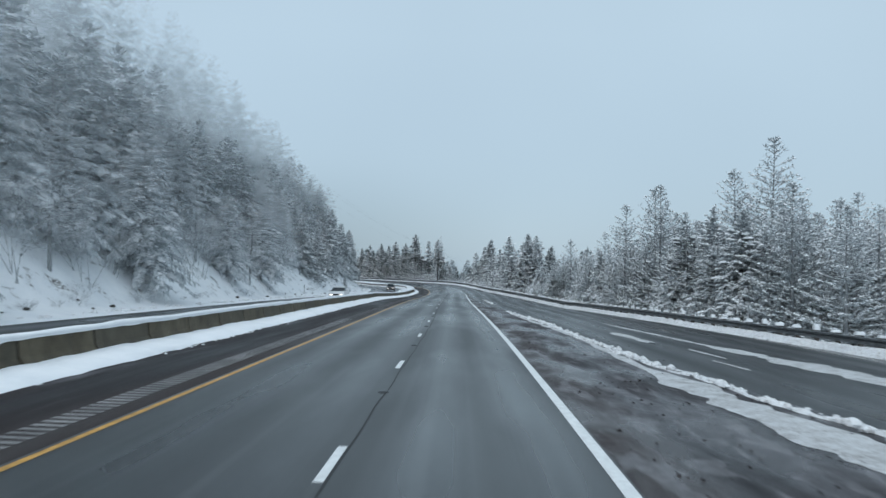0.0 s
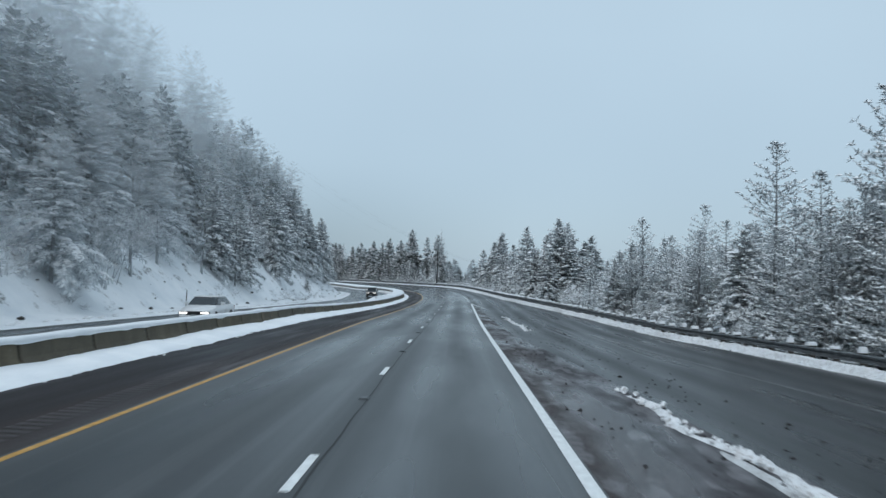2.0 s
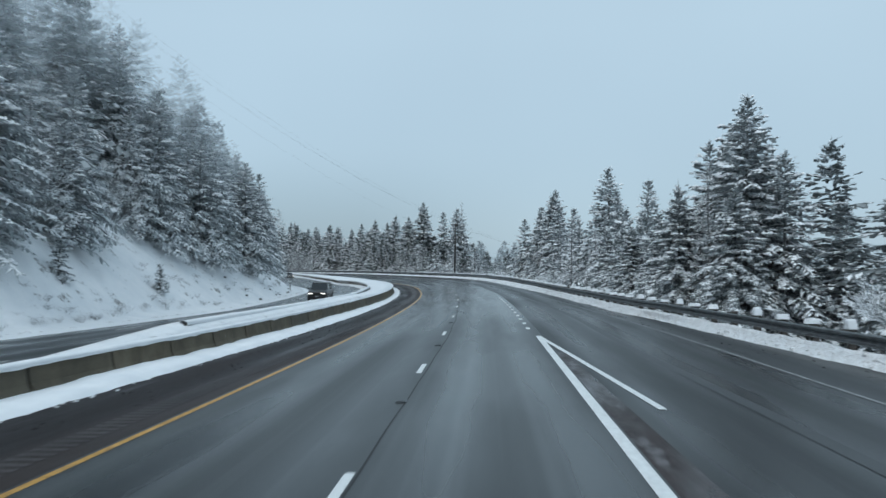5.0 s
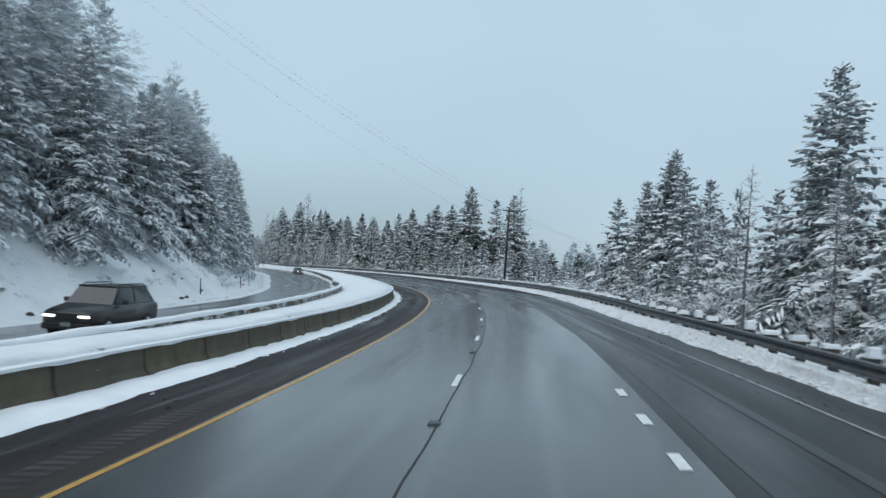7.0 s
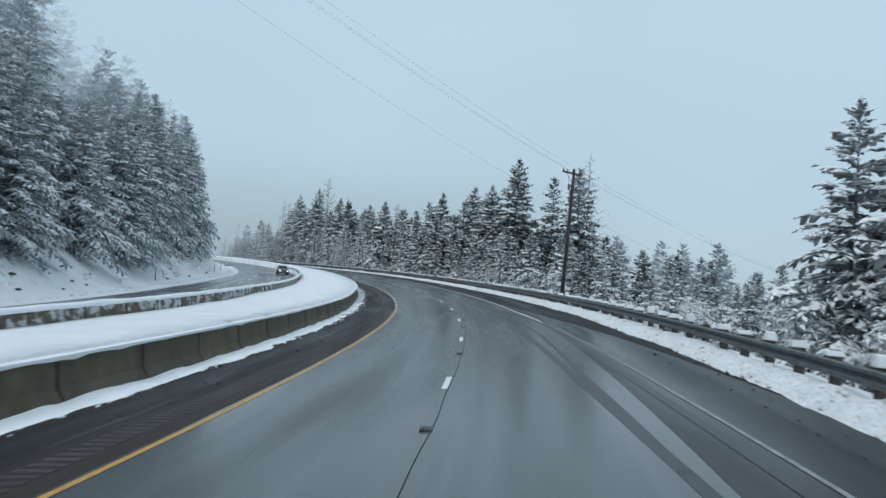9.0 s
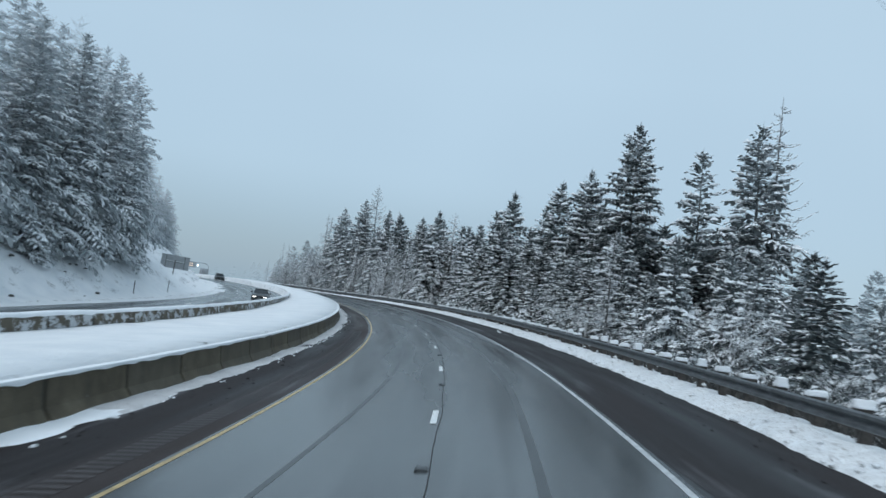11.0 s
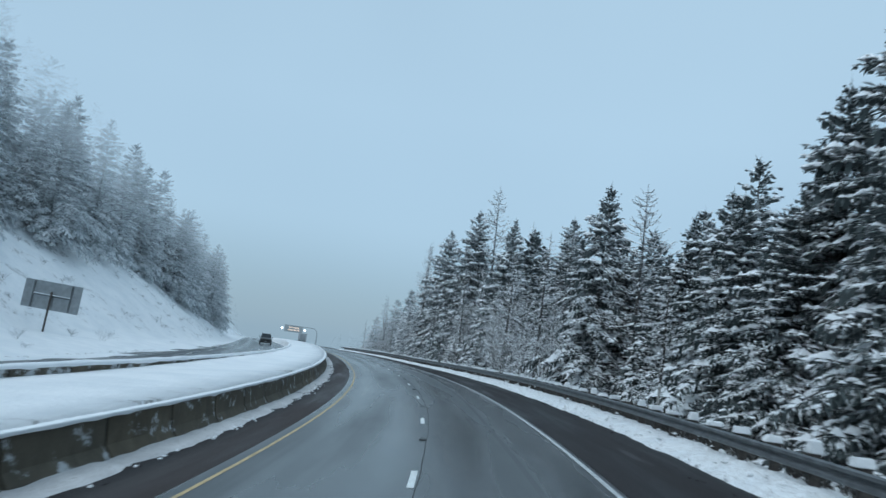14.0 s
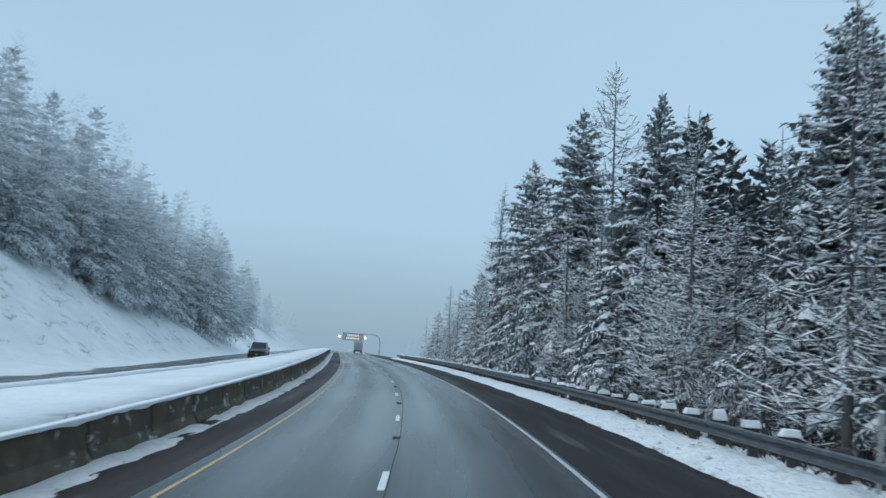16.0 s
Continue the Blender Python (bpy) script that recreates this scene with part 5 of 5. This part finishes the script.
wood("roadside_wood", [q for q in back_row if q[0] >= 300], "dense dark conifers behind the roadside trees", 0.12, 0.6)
spots = []
for i in range(150):
    s = rnd.uniform(150, 700)
    spots.append((s, float(RAIL(s)) + 22 + rnd.random() * 30, rnd.uniform(7, 12) if s < 320 else rnd.uniform(10, 16)))
for i in range(90):
    s = rnd.uniform(560, 860)
    spots.append((s, rnd.choice((-1, 1)) * rnd.uniform(26, 80), rnd.uniform(9, 15)))
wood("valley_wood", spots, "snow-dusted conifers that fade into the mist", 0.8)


# twiggy undergrowth beside the rail, coloured dark for the shaded gaps under the trees
urnd = random.Random(12)
uv_, uf_ = [], []
for i in range(2600):
    s = urnd.uniform(285, 520)
    l = float(RAIL(s)) + 1.6 + urnd.random() ** 1.3 * 15
    base = level(s, l, ground_up(s, l) - 0.05)
    tall = urnd.uniform(0.4, 1.3)
    for k in range(11):
        d = Vector((urnd.uniform(-1, 1), urnd.uniform(-1, 1), urnd.uniform(0.4, 1.3))).normalized() * tall * urnd.uniform(0.6, 1.1)
        o = base + Vector((urnd.uniform(-0.5, 0.5), urnd.uniform(-0.5, 0.5), 0))
        w = d.cross(UP).normalized() * urnd.uniform(0.02, 0.07)
        b = len(uv_)
        uv_ += [o, o + d * 0.6 - w, o + d, o + d * 0.6 + w]
        uf_.append((b, b + 1, b + 2, b + 3))
tagged(new("undergrowth", mesh_of("undergrowth", uv_, uf_, [plain("dark_undergrowth", (0.04, 0.038, 0.034), 0.85, 0, 0.5, 3)])), "dark leafless undergrowth, added for the shaded floor of the roadside wood", "undergrowth", "", "stuff")


# ---- utility pole with its wires ----
def utility_pole(s, l, h, turn):
    base = ground_up(s, l) - 0.2
    top = thing("utility_pole", Matrix.Translation(level(s, l, base)) @ pose(0, 0, 0, 0.4, 0.8, turn), "dark wooden utility pole with a crossarm, behind the guardrail", "utility pole")
    part("pole", tube_mesh("pole", [(0, 0, -0.5), (0, 0, h * 0.5), (0, 0, h)], [0.17, 0.14, 0.11], 12, POLEWOOD), top)
    part("crossarm", box_mesh("crossarm", -1.2, 0.1, h - 0.42, 1.2, 0.21, h - 0.28, POLEWOOD, 0.01), top)
    for sgn in (-1, 1):
        part("brace", tube_mesh("brace", [(sgn * 0.75, 0.12, h - 0.4), (0.0, 0.13, h - 1.05)], [0.02, 0.02], 6, STEEL), top)
    for x in (-1.1, -0.65, 1.1):
        part("insulator", tube_mesh("insulator", [(x, 0.15, h - 0.28), (x, 0.15, h - 0.2), (x, 0.15, h - 0.12), (x, 0.15, h - 0.06)], [0.03, 0.06, 0.04, 0.05], 8, CERAMIC), top)
    part("fuse_cutout", box_mesh("fuse_cutout", -0.5, -0.08, h - 1.75, -0.36, 0.08, h - 1.3, STEEL, 0.02), top, "small grey fuse cutout on a bracket")
    part("bracket", tube_mesh("bracket", [(0, 0, h - 1.55), (-0.38, 0, h - 1.5)], [0.02, 0.02], 6, STEEL), top)
    part("jumper", tube_mesh("jumper", [(-0.65, 0.15, h - 0.2), (-0.55, 0.05, h - 0.8), (-0.43, 0, h - 1.3), (-0.4, 0, h - 1.8), (-0.15, 0, h - 2.6), (-0.1, 0, h - 3.3)], [0.012] * 6, 5, DARKTRIM), top)
    return top


def wire(a, b, sag):
    pts = []
    for i in range(17):
        q = i / 16
        p = Vector(a).lerp(Vector(b), q)
        p.z -= sag * 4 * q * (1 - q)
        pts.append(p)
    return tagged(new("power_line", tube_mesh("power_line", pts, [0.005] * 17, 5, DARKTRIM)), "thin dark power line strung from the wooden pole", "cable", "power lines")


POLE_S, POLE_L, POLE_H = 290.3, 8.55, 11.6
pole = utility_pole(POLE_S, POLE_L, POLE_H, 52)
bpy.context.view_layer.update()
for x, up in ((-1.1, -0.05), (-0.65, -0.05), (1.1, -0.05), (0.0, -3.3)):
    p = pole.matrix_world @ Vector((x, 0.15, POLE_H + up))
    wire(p, level(236, -52, 42 + up) + Vector((x * 0.8, x, 0)), 3.0)
    wire(p, level(322, 62, 3.5 + up) + Vector((x * 0.8, x, 0)), 1.6)


# ---- cars on the other carriageway ----
def loft(name, rings, material, smooth=True):
    v, f = prism(rings)
    me = mesh_of(name, v, f, [material], smooth=False)
    if smooth:
        bm = bmesh.new()
        bm.from_mesh(me)
        bmesh.ops.bevel(bm, geom=[e for e in bm.edges if e.calc_face_angle(0) > 0.5], offset=0.035, segments=2, affect="EDGES")
        bm.to_mesh(me)
        bm.free()
        me.polygons.foreach_set("use_smooth", [True] * len(me.polygons))
    return me


def car(place, turn, paint, label, shape, lights=True):
    """shape: length, half width, belt height, roof height, where hood ends, roof starts, roof ends and cabin ends (from the nose), clearance."""
    ln, w, belt, roof, c0, c1, c2, c3, clear = shape
    top = thing("car", Matrix.Translation(place) @ pose(0, 0, 0, 0, 0, turn), label, "car", "cars on the other carriageway")
    rings = []
    for y, wf, z0, z1 in ((0, 0.82, clear + 0.16, belt - 0.3), (0.12, 0.92, clear + 0.03, belt - 0.2), (0.6, 0.99, clear, belt - 0.12), (c0, 1.0, clear, belt), (ln * 0.55, 1.0, clear, belt + 0.01), (c3, 1.0, clear, belt + 0.02), (ln - 0.1, 0.95, clear + 0.05, belt - 0.02), (ln, 0.88, clear + 0.2, belt - 0.12)):
        a, m = w * wf, (z0 + z1) / 2
        rings.append([Vector((sx * a * k, y, z)) for sx, k, z in ((-1, 0.9, z0), (-1, 1.0, m), (-1, 0.97, z1 - 0.08), (-1, 0.88, z1), (1, 0.88, z1), (1, 0.97, z1 - 0.08), (1, 1.0, m), (1, 0.9, z0))])
    part("body", loft("body", rings, paint), top)
    cab = []
    for y, z, k in ((c0, belt - 0.02, 0.86), (c1, roof - 0.06, 0.72), (c2, roof - 0.05, 0.72), (c3, belt, 0.84)):
        cab.append((y, z, k * w))
    (ya, za, ka), (yb, zb, kb), (yc, zc, kc), (yd, zd, kd) = cab
    part("windscreen", mesh_of("windscreen", [(-ka, ya, za), (ka, ya, za), (kb, yb, zb), (-kb, yb, zb), (-ka, ya + 0.03, za - 0.02), (ka, ya + 0.03, za - 0.02), (kb, yb + 0.03, zb - 0.02), (-kb, yb + 0.03, zb - 0.02)], [(0, 1, 2, 3), (7, 6, 5, 4), (0, 4, 5, 1), (1, 5, 6, 2), (2, 6, 7, 3), (3, 7, 4, 0)], [GLASS]), top, "dark tinted windscreen")
    part("rear_window", mesh_of("rear_window", [(kd, yd, zd), (-kd, yd, zd), (-kc, yc, zc), (kc, yc, zc), (kd, yd - 0.03, zd - 0.02), (-kd, yd - 0.03, zd - 0.02), (-kc, yc - 0.03, zc - 0.02), (kc, yc - 0.03, zc - 0.02)], [(0, 1, 2, 3), (7, 6, 5, 4), (0, 4, 5, 1), (1, 5, 6, 2), (2, 6, 7, 3), (3, 7, 4, 0)], [GLASS]), top)
    ym = (yb + yc) / 2
    for sx in (-1, 1):
        for (y0, z0, k0), (y1, z1, k1), (y2, z2, k2), (y3, z3, k3) in ((((ya + 0.2), belt, ka), (ym - 0.05, belt, w * 0.87), (ym - 0.05, zb, kb), (yb + 0.08, zb - 0.02, kb)), ((ym + 0.05, belt, w * 0.87), (yd - 0.25, belt + 0.02, kd), (yc - 0.05, zc - 0.02, kc), (ym + 0.05, zb, kb))):
            outer = [Vector((sx * (k + 0.012), y, z)) for y, z, k in ((y0, z0, k0), (y1, z1, k1), (y2, z2, k2), (y3, z3, k3))]
            inner = [Vector((p.x - sx * 0.03, p.y, p.z)) for p in outer]
            v, f = prism([outer, inner])
            part("side_window", mesh_of("side_window", v, f, [GLASS]), top)
    secs = [[Vector((sx * k, y, z)) for sx, y, z, k in ((-1, ya, za, ka), (-1, yb, zb, kb), (-1, yc, zc, kc), (-1, yd, zd, kd))], [Vector((sx * k, y, z)) for sx, y, z, k in ((1, ya, za, ka), (1, yb, zb, kb), (1, yc, zc, kc), (1, yd, zd, kd))]]
    v, f = prism([[Vector((p.x * 0.985, p.y, p.z - 0.015)) for p in sec] for sec in secs])
    part("cabin", mesh_of("cabin", v, f, [paint]), top)
    part("roof", box_mesh("roof", -kb - 0.02, yb - 0.02, roof - 0.08, kb + 0.02, yc + 0.05, roof, paint, 0.03), top)
    for sx in (-1, 1):
        if roof > 1.6:
            part("roof_rail", tube_mesh("roof_rail", [(sx * kb * 0.92, yb + 0.15, roof), (sx * kb * 0.92, yb + 0.3, roof + 0.06), (sx * kb * 0.92, yc - 0.2, roof + 0.06), (sx * kb * 0.92, yc - 0.05, roof)], [0.02] * 4, 6, DARKTRIM), top)
        part("mirror", box_mesh("mirror", sx * (w + 0.02) - 0.1 + sx * 0.08, c0 + 0.45, belt + 0.0, sx * (w + 0.02) + 0.1 + sx * 0.08, c0 + 0.6, belt + 0.16, paint, 0.03), top)
        hl = part("headlamp", box_mesh("headlamp", sx * w * 0.62 - 0.24, -0.015, belt - 0.43, sx * w * 0.62 + 0.24, 0.2, belt - 0.3, DARKTRIM, 0.02), top)
        if lights:
            part("lens", box_mesh("lens", sx * w * 0.62 - 0.2, -0.035, belt - 0.41, sx * w * 0.62 + 0.2, 0.0, belt - 0.33, LAMP_ON, 0.01), hl, "lit white headlamp")
        part("tail_lamp", box_mesh("tail_lamp", sx * w * 0.78 - 0.13, ln - 0.12, belt - 0.3, sx * w * 0.78 + 0.13, ln + 0.015, belt - 0.12, TAIL, 0.02), top)
        for y in (0.92, ln - 0.98):
            r = 0.34 if roof < 1.6 else 0.39
            x0 = sx * (w - 0.2)
            wheel = part("tyre", tube_mesh("tyre", [(x0 - 0.02, y, r), (x0, y, r), (x0 + sx * 0.2, y, r), (x0 + sx * 0.215, y, r)], [r * 0.9, r, r, r * 0.92], 20, RUBBER), top)
            part("rim", tube_mesh("rim", [(x0 + sx * 0.16, y, r), (x0 + sx * 0.225, y, r)], [r * 0.66, r * 0.62], 14, ALLOY), wheel)
    part("grille", box_mesh("grille", -w * 0.5, -0.02, belt - 0.5, w * 0.5, 0.12, belt - 0.28, DARKTRIM, 0.02), top)
    part("bumper", box_mesh("bumper", -w * 0.86, -0.05, clear + 0.08, w * 0.86, 0.2, clear + 0.3, DARKTRIM if roof > 1.6 else paint, 0.04), top)
    part("number_plate", box_mesh("number_plate", -0.16, -0.07, clear + 0.2, 0.16, -0.045, clear + 0.33, ALU), top, "blank pale number plate")
    return top


def paintwork(name, color):
    a = Mat(name, 0.35)
    a.set(color=a.mix(a.ramp(a.noise(2.5, 4), (0.5, 0.0), (0.8, 0.3)), color, (0.08, 0.075, 0.07)), coat=0.15)
    return a.m


SEDAN = (4.7, 0.9, 0.98, 1.45, 1.25, 2.0, 3.35, 4.2, 0.2)
SUV = (4.9, 0.97, 1.16, 1.78, 1.35, 1.95, 4.2, 4.75, 0.26)
BLACK = paintwork("black_car_paint", (0.012, 0.012, 0.014))
WHITEP = paintwork("white_car_paint", (0.7, 0.71, 0.72))
GREY = paintwork("dark_grey_car_paint", (0.06, 0.065, 0.07))


def on_opposite(s, l):
    return opp_height(s, l), math.degrees(heading(s))


for s, l, paint, label, shape in ((200, -14.6, BLACK, "black sport utility vehicle with lit headlamps on wet asphalt", SUV), (91, -13.0, WHITEP, "white saloon car with lit headlamps on wet asphalt", SEDAN),
                                  (362, -15.7, GREY, "dark grey saloon car on the wet carriageway", SEDAN), (486, -14.0, GREY, "dark grey sport utility vehicle in the distance", SUV)):
    p, a = on_opposite(s, l)
    car(p, a, paint, label, shape, s < 390)

# a box lorry far ahead on this carriageway
p = at(630, 0.4)
lorry = thing("box_lorry", Matrix.Translation(p) @ pose(0, 0, 0, 0, 0, math.degrees(heading(630))), "pale box lorry far ahead on the wet road", "lorry")
part("box", box_mesh("box", -1.2, 0, 0.95, 1.2, 7.5, 3.5, plain("lorry_box_paint", (0.36, 0.38, 0.4), 0.5), 0.04), lorry)
part("chassis", box_mesh("chassis", -0.9, 0.2, 0.55, 0.9, 9.6, 0.95, DARKTRIM, 0.03), lorry)
part("cab", box_mesh("cab", -1.1, 7.6, 0.6, 1.1, 9.7, 2.6, plain("lorry_cab_paint", (0.3, 0.31, 0.33), 0.4), 0.12), lorry)
for sx in (-1, 1):
    part("tail_lamp", box_mesh("tail_lamp", sx * 0.95 - 0.12, -0.03, 0.72, sx * 0.95 + 0.12, 0.05, 0.86, TAIL, 0.01), lorry)
    for y in (1.6, 8.6):
        part("tyre", tube_mesh("tyre", [(sx * 0.8, y, 0.5), (sx * 0.82, y, 0.5), (sx * 1.12, y, 0.5), (sx * 1.14, y, 0.5)], [0.46, 0.5, 0.5, 0.46], 18, RUBBER), lorry)


# ---- signs and marker posts ----
def sign_back(s, l, z, turn, half, high):
    g = ground_up(s, l)
    top = thing("road_sign", Matrix.Translation(level(s, l, g)) @ pose(0, 0, 0, 0, 3, turn), "grey back of a road sign on one post in snow", "road sign")
    z -= g
    part("panel", box_mesh("panel", -half, 0.03, z - high, half, 0.07, z, ALU, 0.008), top)
    part("stiffener", box_mesh("stiffener", -half * 0.66, -0.06, z - high * 0.5 - 0.06, half * 0.66, 0.028, z - high * 0.5 + 0.05, STEEL, 0.008), top)
    part("snow_line", box_mesh("snow_line", -half * 0.64, -0.06, z - high * 0.5 + 0.052, half * 0.64, 0.027, z - high * 0.5 + 0.11, SNOW, 0.015), top, "thin ridge of snow on the stiffener")
    for x in (-half * 0.66, half * 0.66):
        part("batten", box_mesh("batten", x - 0.06, -0.03, z - high + 0.04, x + 0.06, 0.028, z - 0.05, STEEL, 0.006), top)
    part("post", tube_mesh("post", [(0, -0.14, -0.4), (0, -0.14, z - high * 0.35)], [0.085, 0.08], 8, WOOD), top)
    return top


sign_back(414.4, -28.7, 3.7, math.degrees(heading(414)) - 4, 2.2, 2.15)


def marker_post(s, l):
    g = ground_up(s, l)
    top = thing("marker_post", Matrix.Translation(level(s, l, g)) @ pose(0, 0, 0, random.uniform(-5, 5), random.uniform(-6, 6), math.degrees(heading(s))), "thin dark marker post standing in the snow", "marker post", "marker posts")
    part("stake", box_mesh("stake", -0.04, -0.02, -0.3, 0.04, 0.02, 1.25, WOOD, 0.006), top)
    part("reflector", box_mesh("reflector", -0.035, -0.028, 1.05, 0.035, -0.02, 1.18, ALU), top)


for s in (112, 238, 262, 306, 366, 352):
    marker_post(s, float(FOOT(s)) - 0.9)


def rail_stake(s):
    l = float(RAIL(s)) + 0.9
    top = thing("snow_stake", Matrix.Translation(level(s, l, ground_up(s, l))) @ pose(0, 0, 0, 1, 2, 10), "pale wooden snow stake behind the guardrail", "marker post", "marker posts")
    part("stake", box_mesh("stake", -0.045, -0.03, -0.4, 0.045, 0.03, 1.55, plain("pale_stake_wood", (0.33, 0.33, 0.32), 0.8), 0.008), top)
    part("cap", box_mesh("cap", -0.05, -0.035, 1.55, 0.05, 0.035, 1.6, LOAD, 0.01), top, "small cap of snow")


for s in (217, 318, 378, 412):
    rail_stake(s)

# message sign on a bent mast over the road, far ahead
p = at(690, 0.0)
gantry = thing("message_sign", Matrix.Translation(p) @ pose(0, 0, 0, 0, 0, math.degrees(heading(690))), "lit amber message sign on a curved grey mast over the road", "message sign")
part("case", box_mesh("case", -4.0, 0, 4.0, 3.4, 1.0, 6.6, DARKTRIM, 0.08), gantry)
for r, (x0, x1) in enumerate(((-2.2, 1.6), (-2.6, 2.0))):
    x = x0
    while x < x1:
        part("letter_bar", box_mesh("letter_bar", x, -0.05, 5.55 - r * 1.0, x + 0.42, -0.01, 6.15 - r * 1.0, AMBER), gantry, "lit amber bar")
        x += 0.6
for x in (-5.0, 4.2):
    part("beacon", tube_mesh("beacon", [(x, -0.3, 5.3), (x, 0.1, 5.3), (x, 0.3, 5.3)], [0.4, 0.44, 0.3], 16, emitter("white_beacon", (0.95, 0.98, 1.0), 2.5)), gantry, "lit white beacon")
part("mast", tube_mesh("mast", [(9.5, 0.8, -0.5), (9.5, 0.8, 4.0), (9.2, 0.8, 5.4), (8.3, 0.8, 6.3), (7.0, 0.8, 6.6), (-4.0, 0.8, 6.7)], [0.28, 0.25, 0.22, 0.2, 0.18, 0.14], 12, STEEL), gantry)
